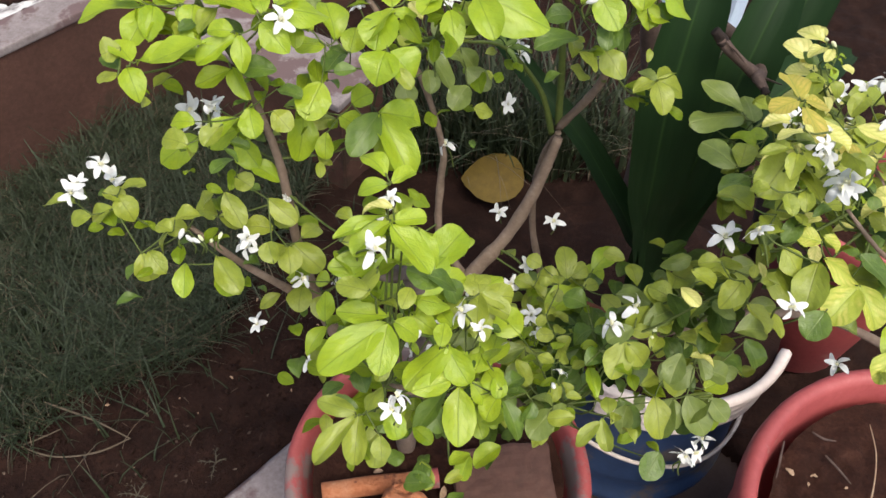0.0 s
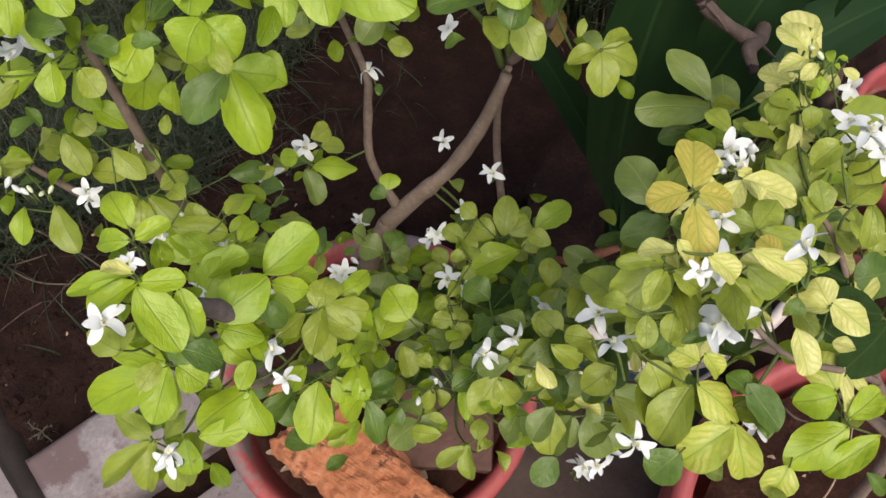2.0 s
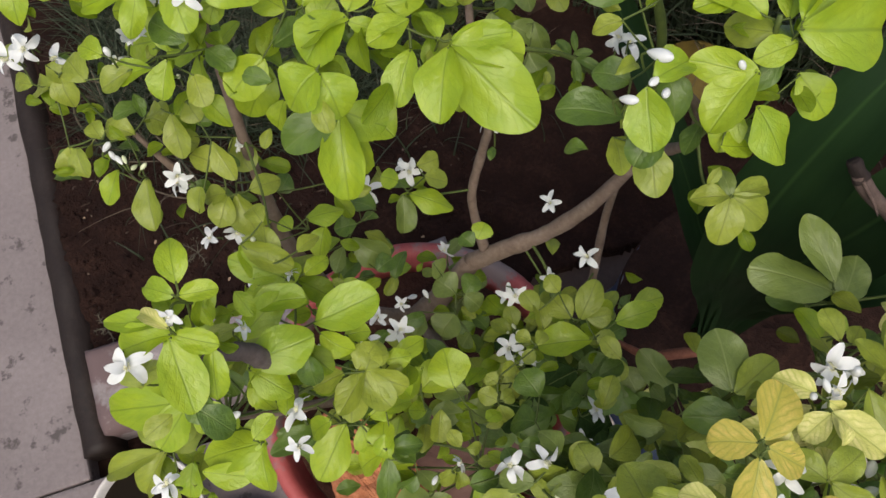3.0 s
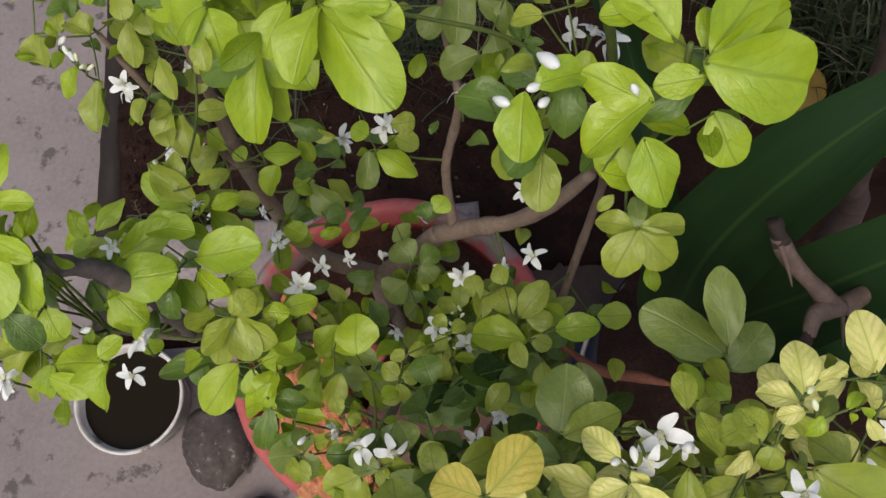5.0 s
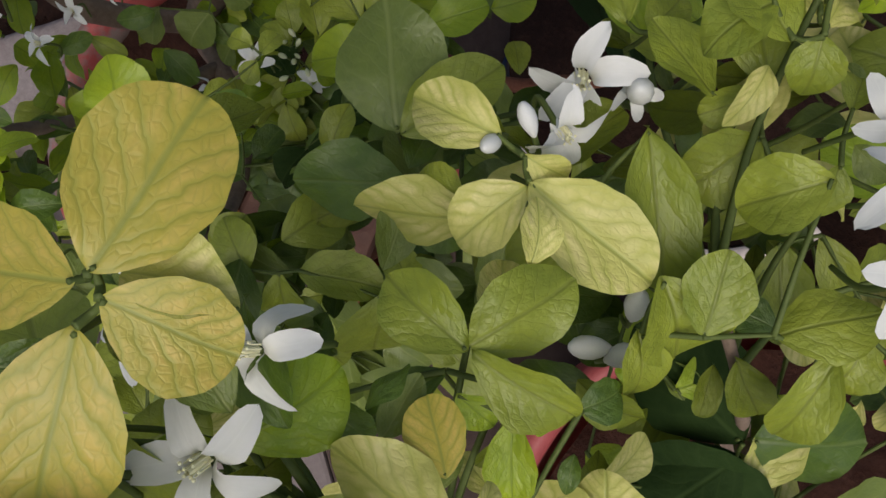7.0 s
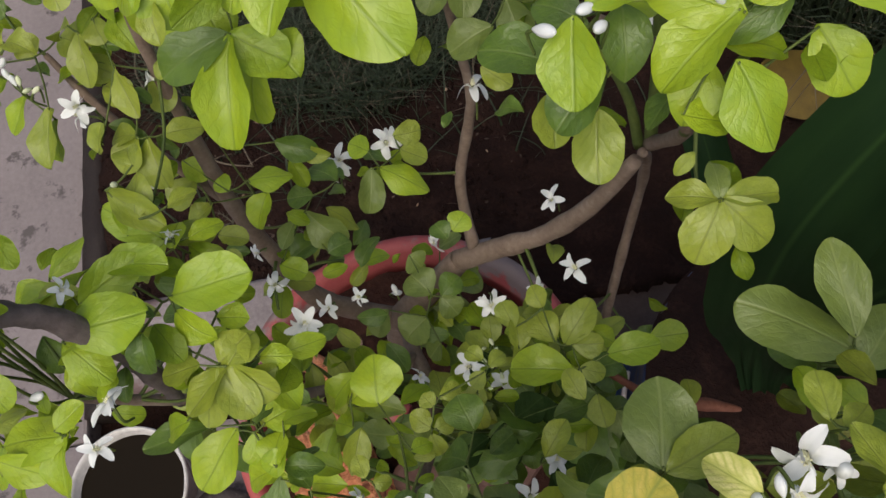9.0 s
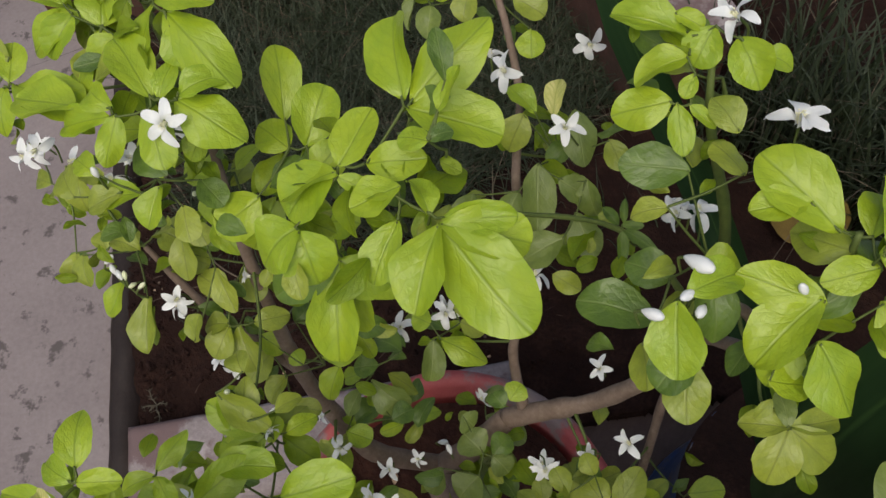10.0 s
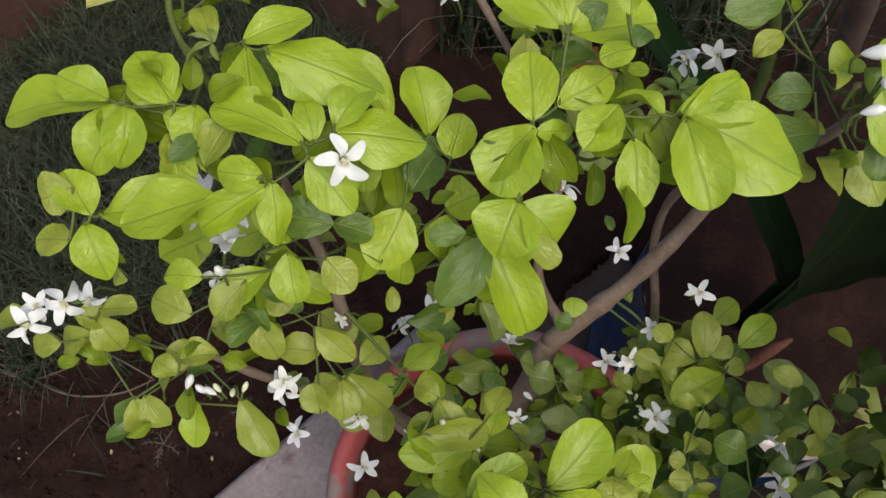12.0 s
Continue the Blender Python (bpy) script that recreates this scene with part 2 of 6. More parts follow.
# ---- building helpers ----
GROUND = -0.135
C0, BU, BV = Vector((-0.52, 0.322)), Vector((0.6606, 0.7507)), Vector((-0.7507, 0.6606))
BED = Matrix(((BU.x, BV.x, 0, C0.x), (BU.y, BV.y, 0, C0.y), (0, 0, 1, GROUND), (0, 0, 0, 1)))


def bed(u, v, z=0.0):
    """A place given along the kerb (u), into the bed (v) and up."""
    return BED @ Vector((u, v, z))


def part(name, mesh, material, parent=None, label="", m=None):
    if isinstance(mesh, bmesh.types.BMesh):
        data = bpy.data.meshes.new(name)
        mesh.to_mesh(data)
        mesh.free()
    else:
        data = mesh
    if material and not data.materials:
        data.materials.append(material)
    ob = new(name, data)
    if m is not None:
        ob.matrix_world = m
    if parent:
        ob.parent = parent
        ob.matrix_parent_inverse = parent.matrix_basis.inverted()
    if label:
        ob["label"] = label
    return ob


def smooth(ob, on=True):
    ob.data.shade_smooth() if on else ob.data.shade_flat()
    return ob


def thing(name, place, label, category, group="", kind=""):
    ob = new(name)
    ob.empty_display_size = 0.05
    ob.location = place
    return tagged(ob, label, category, group, kind)


def box(size, bevel=0.004, seg=2):
    bm = bmesh.new()
    bmesh.ops.create_cube(bm, size=1.0)
    bmesh.ops.scale(bm, vec=size, verts=bm.verts)
    if bevel:
        bmesh.ops.bevel(bm, geom=bm.edges[:], offset=bevel, segments=seg, affect="EDGES", profile=0.6)
    return bm


def roughen(bm, amount, scale, seed=0.0):
    bm.normal_update()
    for v in bm.verts:
        v.co += v.normal * amount * noise.noise(v.co * scale + Vector((seed, seed * 1.7, 0)))
    return bm


def lathe(profile, n=64):
    """A turned body from (radius, height) pairs, from the inside bottom out and round."""
    bm = bmesh.new()
    rings = [[bm.verts.new((r * math.cos(2 * math.pi * k / n), r * math.sin(2 * math.pi * k / n), z)) for k in range(n)] for r, z in profile]
    for a, b in zip(rings, rings[1:]):
        for k in range(n):
            bm.faces.new((a[k], a[(k + 1) % n], b[(k + 1) % n], b[k]))
    bmesh.ops.recalc_face_normals(bm, faces=bm.faces)
    return bm


def disc(r, z_of, rings=14, n=48):
    """A filled round sheet with an uneven surface."""
    bm = bmesh.new()
    mid = bm.verts.new((0, 0, z_of(0, 0)))
    last = None
    for i in range(1, rings + 1):
        q = r * i / rings
        ring = [bm.verts.new((q * math.cos(a), q * math.sin(a), z_of(q * math.cos(a), q * math.sin(a)))) for a in (2 * math.pi * k / n for k in range(n))]
        for k in range(n):
            if last:
                bm.faces.new((last[k], ring[k], ring[(k + 1) % n], last[(k + 1) % n]))
            else:
                bm.faces.new((mid, ring[k], ring[(k + 1) % n]))
        last = ring
    return bm


def tube(points, radii, n=8, wob=0.0, seed=0):
    """A tapered stem through points, smoothed."""
    pts = [Vector(p) for p in points]
    fine, rad = [], []
    for i in range(len(pts) - 1):
        p0, p1, p2, p3 = pts[max(i - 1, 0)], pts[i], pts[i + 1], pts[min(i + 2, len(pts) - 1)]
        for k in range(6):
            t = k / 6
            fine.append(0.5 * (2 * p1 + (p2 - p0) * t + (2 * p0 - 5 * p1 + 4 * p2 - p3) * t * t + (3 * p1 - p0 - 3 * p2 + p3) * t ** 3))
            rad.append(radii[i] + (radii[i + 1] - radii[i]) * t)
    fine.append(pts[-1])
    rad.append(radii[-1])
    bm = bmesh.new()
    rings, side = [], Vector((0.3, 0.5, 0.8)).normalized()
    for i, p in enumerate(fine):
        d = (fine[min(i + 1, len(fine) - 1)] - fine[max(i - 1, 0)]).normalized()
        a = (side - d * side.dot(d)).normalized()
        b, side = d.cross(a), a
        r = rad[i] * (1 + wob * noise.noise(p * 60 + Vector((seed, 0, 0))))
        rings.append([bm.verts.new(p + r * (a * math.cos(2 * math.pi * k / n) + b * math.sin(2 * math.pi * k / n))) for k in range(n)])
    for a, b in zip(rings, rings[1:]):
        for k in range(n):
            bm.faces.new((a[k], a[(k + 1) % n], b[(k + 1) % n], b[k]))
    bm.faces.new(rings[0][::-1])
    bm.faces.new(rings[-1])
    for f in bm.faces:
        f.smooth = True
    return bm


def leaf_mesh(name, material, widest=0.58, point=1.0, fold=0.10, curl=0.10, wave=0.02, rows=7, wide=0.5, seed=0):
    """One blade of length 1 along y and full width 'wide', base at the origin, folded on its midrib and curling."""
    rng = random.Random(seed)
    verts, uvs, faces = [], [], []
    ph = rng.uniform(0, 6.28)
    for i in range(rows + 1):
        t = 0.5 - 0.5 * math.cos(math.pi * i / rows)
        h = (t / widest) if t < widest else (1 - t) / (1 - widest)
        half = 0.5 * wide * (math.sin(h * math.pi / 2) ** (0.75 if t < widest else 0.62 * point)) if 0 < h < 1 else (0.5 * wide if h >= 1 else 0.004)
        for j in (-1.0, -0.5, 0.0, 0.5, 1.0):
            z = -curl * (t - 0.35) ** 2 * 1.6 + fold * abs(j) * half * 2 - 0.10 * fold * j * j
            z += wave * math.sin(t * 9 + ph + j * 1.7) * abs(j) + 0.03 * math.sin(t * 5 + 2 * ph) * j
            verts.append((j * half * (1 + 0.07 * math.sin(ph + 2 * j)) * (1 + 0.025 * math.sin(t * 23 + ph) + 0.012 * math.sin(t * 61 + 3 * ph)) + 0.03 * math.sin(t * 4 + ph) * t, t, z))
            uvs.append((0.5 + 0.5 * j * half * 2 / wide, t))
    for i in range(rows):
        for j in range(4):
            a = i * 5 + j
            faces.append((a, a + 1, a + 6, a + 5))
    me = bpy.data.meshes.new(name)
    me.from_pydata(verts, [], faces)
    layer = me.uv_layers.new(name="UVMap")
    for loop in me.loops:
        layer.data[loop.index].uv = uvs[loop.vertex_index]
    me.materials.append(material)
    me.shade_smooth()
    return me


def joined(name, placed, material, parent=None):
    """Many copies of small meshes, at their matrices, as one mesh."""
    verts, faces, uvs = [], [], []
    for me, m in placed:
        o = len(verts)
        verts += [tuple(m @ v.co) for v in me.vertices]
        faces += [tuple(o + k for k in p.vertices) for p in me.polygons]
        uvs += [tuple(d.uv) for d in me.uv_layers[0].data]
    me = bpy.data.meshes.new(name)
    me.from_pydata(verts, [], faces)
    layer = me.uv_layers.new(name="UVMap")
    layer.data.foreach_set("uv", np.array(uvs, dtype=np.float32).ravel())
    me.shade_smooth()
    ob = part(name, me, material, parent)
    return ob


def facing(base, tip, normal, length=None, width=1.0):
    """The matrix that lays a leaf from base to tip, its upper side to the normal."""
    d = Vector(tip) - Vector(base)
    n = Vector(normal)
    y = d.normalized()
    x = y.cross(n).normalized()
    z = x.cross(y)
    k = length or d.length
    return Matrix(((x.x * k * width, y.x * k, z.x * k, base[0]), (x.y * k * width, y.y * k, z.y * k, base[1]), (x.z * k * width, y.z * k, z.z * k, base[2]), (0, 0, 0, 1)))


# ---- ground, bed, kerb and walls ----
def ground_sheet():
    bm = bmesh.new()
    bmesh.ops.create_grid(bm, x_segments=2, y_segments=2, size=60)
    return tagged(part("ground", bm, EARTH, m=Matrix.Translation((0, 0, GROUND - 0.12))), "dry brown earth round the paved yard", "ground", kind="structure")


def soil_height(x, y):
    p = Vector((x, y, 0))
    return GROUND + 0.012 + 0.022 * noise.noise(p * 5) + 0.012 * noise.noise(p * 17) + 0.007 * noise.noise(p * 34) + 0.004 * noise.noise(p * 80)


def soil_bed():
    bm = bmesh.new()
    n, x0, y0, size = 290, -1.25, 0.15, 2.9
    def level(x, y):
        u, v = (Vector((x, y)) - C0).dot(BU), (Vector((x, y)) - C0).dot(BV)
        return soil_height(x, y) - (0.06 if u < 0.045 or (v < -0.10 and u < 1.0) else 0.0)
    grid = [[bm.verts.new((x0 + size * i / n, y0 + size * j / n, level(x0 + size * i / n, y0 + size * j / n))) for i in range(n + 1)] for j in range(n + 1)]
    for j in range(n):
        for i in range(n):
            bm.faces.new((grid[j][i], grid[j][i + 1], grid[j + 1][i + 1], grid[j + 1][i]))
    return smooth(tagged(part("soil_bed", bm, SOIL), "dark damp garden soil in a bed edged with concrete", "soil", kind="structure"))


def crumbs():
    rng = random.Random(4)
    bm = bmesh.new()
    for _ in range(1700):
        u, v = rng.uniform(0.05, 0.75), rng.uniform(0.0, 0.6)
        p = bed(u, v)
        r = rng.uniform(0.0015, 0.005) * (1.8 if rng.random() < 0.08 else 1)
        s = bmesh.ops.create_icosphere(bm, subdivisions=1, radius=r, matrix=Matrix.Translation((p.x, p.y, soil_height(p.x, p.y) + r * 0.4)))
        for q in s["verts"]:
            q.co += Vector((rng.uniform(-1, 1), rng.uniform(-1, 1), rng.uniform(-1, 1))) * r * 0.4
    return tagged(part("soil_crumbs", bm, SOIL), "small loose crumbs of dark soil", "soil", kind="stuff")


def soil_debris():
    """Dry flakes, straw ends and rootlets strewn on the bed, as one mesh."""
    rng = random.Random(14)
    bm = bmesh.new()
    for k in range(240):
        p = bed(rng.uniform(0.06, 0.75), rng.uniform(0.02, 0.62))
        L, w = (rng.uniform(0.004, 0.018), rng.uniform(0.0005, 0.0011)) if k % 3 else (rng.uniform(0.003, 0.009), rng.uniform(0.002, 0.005))
        m = Matrix.Translation((p.x, p.y, soil_height(p.x, p.y) + 0.003)) @ Euler((rng.uniform(-0.4, 0.4), rng.uniform(-0.3, 0.3), rng.uniform(0, 6.28))).to_matrix().to_4x4()
        ring = [(-L / 2, -w * 0.3, 0), (0, -w * 0.6, L * 0.08), (L / 2, -w * 0.2, 0), (L / 2, w * 0.2, 0.0006), (0, w * 0.6, L * 0.08 + 0.001), (-L / 2, w * 0.3, 0.0006)]
        v = [bm.verts.new(m @ Vector(q)) for q in ring]
        bm.faces.new((v[0], v[1], v[4], v[5]))
        bm.faces.new((v[1], v[2], v[3], v[4]))
    return tagged(part("soil_debris", bm, CHAFF), "dry brown flakes and straw ends on the soil", "debris", kind="stuff")


def pavement():
    slabs = [(-1.6, 0.012, -0.178, 1.6), (-1.6, 0.44, -1.8, -0.181)]
    for k, (u0, u1, v0, v1) in enumerate(slabs):
        bm = box((u1 - u0, v1 - v0, 0.10), 0.006)
        roughen(bm, 0.002, 9, k)
        ob = part("pavement", bm, CONCRETE, m=BED @ Matrix.Translation(((u0 + u1) / 2, (v0 + v1) / 2, -0.05)))
        tagged(ob, "worn grey concrete paving with dark patches", "pavement", kind="structure")
    bm = bmesh.new()
    n = 60
    grid = [[bm.verts.new((0.443 + 0.60 * i / n, -0.95 + 0.86 * k / n, -0.004 + 0.005 * noise.noise(Vector((i * 0.25, k * 0.36, 3))) + 0.003 * noise.noise(Vector((i * 0.9, k * 1.2, 8))))) for k in range(n + 1)] for i in range(n + 1)]
    for i in range(n):
        for k in range(n):
            bm.faces.new((grid[i][k], grid[i + 1][k], grid[i + 1][k + 1], grid[i][k + 1]))
    tagged(smooth(part("trodden_earth", bm, TRODDEN, m=BED)), "damp brown trodden earth between the pots", "ground", kind="structure")


def bed_edge():
    """A trowelled plaster ridge with a rounded top, worn along its crest."""
    section = [(-0.026, -0.10), (-0.026, 0.002), (-0.021, 0.014), (-0.010, 0.021), (0.004, 0.022), (0.016, 0.016), (0.024, 0.003), (0.028, -0.02), (0.030, -0.10)]
    bm = bmesh.new()
    rows = []
    for i in range(97):
        y = -0.145 + 1.14 * i / 96
        rows.append([bm.verts.new((x + 0.004 * noise.noise(Vector((y * 14, z * 30, 1))), y, z + (0.004 * noise.noise(Vector((y * 17, x * 40, 6))) if z > 0 else 0))) for x, z in section])
    for a, b in zip(rows, rows[1:]):
        for k in range(len(section) - 1):
            bm.faces.new((a[k], b[k], b[k + 1], a[k + 1]))
    bm.faces.new(rows[0])
    bm.faces.new(rows[-1][::-1])
    bmesh.ops.recalc_face_normals(bm, faces=bm.faces)
    ob = smooth(part("bed_edge", bm, EDGE, m=BED @ Matrix.Translation((0.036, 0, 0.004))))
    tagged(ob, "rounded dark brown plaster edge between paving and soil", "edging", kind="structure")


def kerb():
    """A slab with softly broken edges, one long side worn down to the paving."""
    bm = bmesh.new()
    nu, nv = 60, 18
    grid = []
    for i in range(nu + 1):
        u = -0.30 + 0.60 * i / nu
        row = []
        for k in range(nv + 1):
            v = -0.0675 + 0.135 * k / nv
            side = min(0.0675 - v, 0.30 - abs(u))
            z = 0.05 - 0.006 * max(0, 1 - side / 0.012) ** 2 - 0.014 * max(0, 1 - (v + 0.0675) / 0.03) ** 2
            row.append(bm.verts.new((u, v, z + 0.003 * noise.noise(Vector((u * 22, v * 22, 2))) + 0.0012 * noise.noise(Vector((u * 90, v * 90, 5))))))
        grid.append(row)
    for i in range(nu):
        for k in range(nv):
            bm.faces.new((grid[i][k], grid[i + 1][k], grid[i + 1][k + 1], grid[i][k + 1]))
    rim = [grid[i][0] for i in range(nu + 1)] + [grid[nu][k] for k in range(1, nv + 1)] + [grid[i][nv] for i in range(nu - 1, -1, -1)] + [grid[0][k] for k in range(nv - 1, 0, -1)]
    low = [bm.verts.new((q.co.x * 1.004, q.co.y * 1.02, -0.045)) for q in rim]
    for k in range(len(rim)):
        n = (k + 1) % len(rim)
        bm.faces.new((rim[k], low[k], low[n], rim[n]))
    bmesh.ops.recalc_face_normals(bm, faces=bm.faces)
    ob = smooth(part("kerb", bm, SLAB, m=BED @ Matrix.Translation((0.355, -0.058, 0.0))))
    tagged(ob, "pale stained concrete kerb slab beside the bed", "kerb", kind="structure")


def bed_wall(name, a, b, height, thick, cap, label):
    a, b = bed(*a), bed(*b)
    d = b - a
    bm = box((d.length, thick, height + 0.1), 0.006)
    bmesh.ops.subdivide_edges(bm, edges=bm.edges[:], cuts=3)
    roughen(bm, 0.005, 10, 5)
    m = Matrix.Translation((a + b) / 2 + Vector((0, 0, (height - 0.1) / 2))) @ Matrix.Rotation(math.atan2(d.y, d.x), 4, "Z")
    ob = tagged(part(name, bm, WALL, m=m), label, "wall", kind="structure")
    bm = box((d.length, thick + 0.012, 0.018), 0.004)
    part("coping", bm, cap, ob, "pale rough coping", m=m @ Matrix.Translation((0, 0, height / 2 + 0.062)))


ground_sheet()
soil_bed()
crumbs()
soil_debris()
pavement()
bed_edge()
kerb()
bed_wall("wall_1", (-0.1, 0.90), (1.5, 0.90), 0.315, 0.07, SLAB, "low brown rendered wall behind the grass")
bed_wall("wall_2", (0.92, 0.858), (1.02, 0.40), 0.235, 0.15, SLAB, "low brown wall with a pale top behind the bed")
bm = bmesh.new()
bmesh.ops.create_grid(bm, x_segments=2, y_segments=2, size=1.0)
tagged(part("gravel", bm, GRAVEL, m=BED @ Matrix.Translation((0.3, 2.05, 0.02)) @ Matrix.Diagonal((2.6, 1.05, 1, 1))), "pale mixed gravel beyond the low wall", "gravel", kind="structure")
bm = box((3.4, 0.08, 1.5), 0.01)
tagged(part("wall_3", bm, PALE_BLUE, m=BED @ Matrix.Translation((2.05, 1.8, 0.6)) @ Matrix.Rotation(radians(90), 4, "Z")), "pale blue painted yard wall in the distance", "wall", kind="structure")


# ---- pots and vessels ----
def pot_profile(r, h, rim, wall, foot=0.72):
    """Inside floor, up the inner wall, over a rolled rim, down the outside."""
    ri = r - wall
    return [(0.001, 0.015), (ri * foot, 0.015), (ri * 0.97, h - rim * 1.2), (ri, h - 0.012), (ri + wall * 0.2, h - 0.003), (ri + wall * 0.55, h), (r - 0.002, h - 0.005), (r, h - 0.014), (r, h - rim),
            (r - 0.006, h - rim - 0.006), (r - 0.012, h - rim - 0.008), (r * 0.93, h * 0.55), (r * foot, 0.012), (r * foot - 0.01, 0.0), (0.001, 0.0)]


def flower_pot(place, r, h, rim, wall, soil, material, label, n=72, mound=0.0, soil_seed=0.0):
    pot = thing("flower_pot", place, label, "flower pot")
    bm = lathe(pot_profile(r, h, rim, wall), n)
    roughen(bm, 0.0018, 18, r)
    smooth(part("body", bm, material, pot, m=Matrix.Translation(place)))
    bm = disc(r * 0.93 - wall, lambda x, y: soil + mound * (1 - (x * x + y * y) / r / r) + 0.009 * noise.noise(Vector((x * 20, y * 20, soil_seed))) + 0.006 * noise.noise(Vector((x * 55, y * 55, soil_seed))) + 0.003 * noise.noise(Vector((x * 130, y * 130, soil_seed))), 44, 130)
    smooth(part("potting_soil", bm, POT_SOIL, pot, "reddish brown potting soil", m=Matrix.Translation(place)))
    return pot


POT_1, POT_2, PAIL = Vector((0.034, 0.538, GROUND)), Vector((0.642, 0.429, GROUND + 0.005)), Vector((0.357, 0.815, GROUND + 0.005))
flower_pot(POT_1, 0.2026, 0.3105, 0.03, 0.022, 0.286, RED_WORN, "round red pot with worn paint, brick pieces on its soil")
flower_pot(POT_2, 0.252, 0.385, 0.042, 0.024, 0.357, RED, "wide dull red pot filled with reddish brown soil", soil_seed=4.0)


def white_blue_pail(place):
    pail = thing("pail", place, "wide blue pail of dark soil with a white ribbed collar", "pail")
    m = Matrix.Translation(place)
    smooth(part("body", lathe([(0.001, 0.012), (0.168, 0.012), (0.170, 0.250), (0.172, 0.314), (0.176, 0.316), (0.178, 0.310), (0.177, 0.305), (0.177, 0.250), (0.176, 0.10), (0.180, 0.085), (0.180, 0.070), (0.178, 0.060), (0.180, 0.030), (0.187, 0.022), (0.189, 0.010), (0.184, 0.0), (0.001, 0.0)], 72), BLUE, pail, m=m))
    section = [(0.178, 0.250)]
    for k in range(4):
        z = 0.255 + 0.017 * k
        section += [(0.184, z), (0.189, z + 0.004), (0.189, z + 0.009), (0.183, z + 0.013)]
    section += [(0.194, 0.326), (0.196, 0.332), (0.190, 0.338), (0.180, 0.334)]
    bm = bmesh.new()
    rows = []
    for i in range(49):
        a = radians(-124 + 96 * i / 48)
        rows.append([bm.verts.new((r * math.cos(a), r * math.sin(a), z + 0.003 * math.sin(a * 9))) for r, z in section])
    for i in range(48):
        for j in range(len(section) - 1):
            bm.faces.new((rows[i][j], rows[i + 1][j], rows[i + 1][j + 1], rows[i][j + 1]))
        bm.faces.new((rows[i][-1], rows[i + 1][-1], rows[i + 1][0], rows[i][0]))
    bm.faces.new(rows[0])
    bm.faces.new(rows[-1][::-1])
    bmesh.ops.recalc_face_normals(bm, faces=bm.faces)
    smooth(part("collar", bm, WHITE_PLASTIC, pail, "dirty white ribbed collar", m=m))
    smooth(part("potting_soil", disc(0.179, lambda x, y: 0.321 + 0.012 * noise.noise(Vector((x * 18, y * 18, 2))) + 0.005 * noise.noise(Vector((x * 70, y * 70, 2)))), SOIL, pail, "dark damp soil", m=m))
    hoop = [(0.181 * math.cos(a), 0.181 * math.sin(a) - 0.006, 0.15 + 0.02 * math.sin(a * 2)) for a in (math.pi + 0.35 + (math.pi - 0.7) * k / 14 for k in range(15))]
    part("handle", tube(hoop, [0.0035] * 15, 7), WHITE_PLASTIC, pail, "grey curved carrying handle", m=m)


def paint_tin(place, r, h):
    tin = thing("tin", place, "small round whitish tin with dark water inside", "tin")
    m = Matrix.Translation(place)
    bm = lathe([(0.001, 0.004), (r * 0.80, 0.004), (r - 0.005, h - 0.008), (r - 0.0025, h - 0.002), (r, h), (r + 0.002, h - 0.003), (r + 0.001, h - 0.009), (r - 0.002, h - 0.012), (r * 0.84, 0.006), (r * 0.82, 0.0), (0.001, 0.0)], 56)
    smooth(part("body", roughen(bm, 0.001, 40, 3), TIN, tin, m=m))
    part("water", disc(r * 0.915, lambda x, y: h * 0.76, 3, 40), WATER, tin, "dark still water", m=m)


def stone(place, size, seed, label):
    bm = bmesh.new()
    bmesh.ops.create_icosphere(bm, subdivisions=4, radius=1.0)
    bmesh.ops.scale(bm, vec=size, verts=bm.verts)
    for v in bm.verts:
        p = v.co / max(size)
        v.co += v.co.normalized() * max(size) * (0.16 * noise.noise(p * 1.4 + Vector((seed, 0, 0))) + 0.05 * noise.noise(p * 5 + Vector((0, seed, 0))))
        v.co.z = max(v.co.z, -size[2] * 0.75)
    ob = smooth(part("stone", bm, STONE, m=Matrix.Translation(Vector(place) + Vector((0, 0, size[2] * 0.75))) @ Matrix.Rotation(seed, 4, "Z")))
    tagged(ob, label, "stone", "stones by the pot")


def brick_piece(name, place, size, turn, material, label, rugged=0.012, seed=1.0, tilt=(0, 0)):
    bm = box(size, 0.006, 2)
    bmesh.ops.subdivide_edges(bm, edges=bm.edges[:], cuts=6, use_grid_fill=True)
    bmesh.ops.subdivide_edges(bm, edges=bm.edges[:], cuts=2, use_grid_fill=True)
    roughen(bm, rugged, 17, seed)
    roughen(bm, rugged * 0.32, 90, seed + 3)
    for v in bm.verts:
        v.co.z += rugged * 0.12 * noise.noise(Vector((v.co.x * 14, v.co.y * 120, seed)))
    m = Matrix.Translation(place) @ Euler((radians(tilt[0]), radians(tilt[1]), radians(turn))).to_matrix().to_4x4()
    tagged(part(name, bm, material, m=m), label, "brick" if "brick" in name else name)


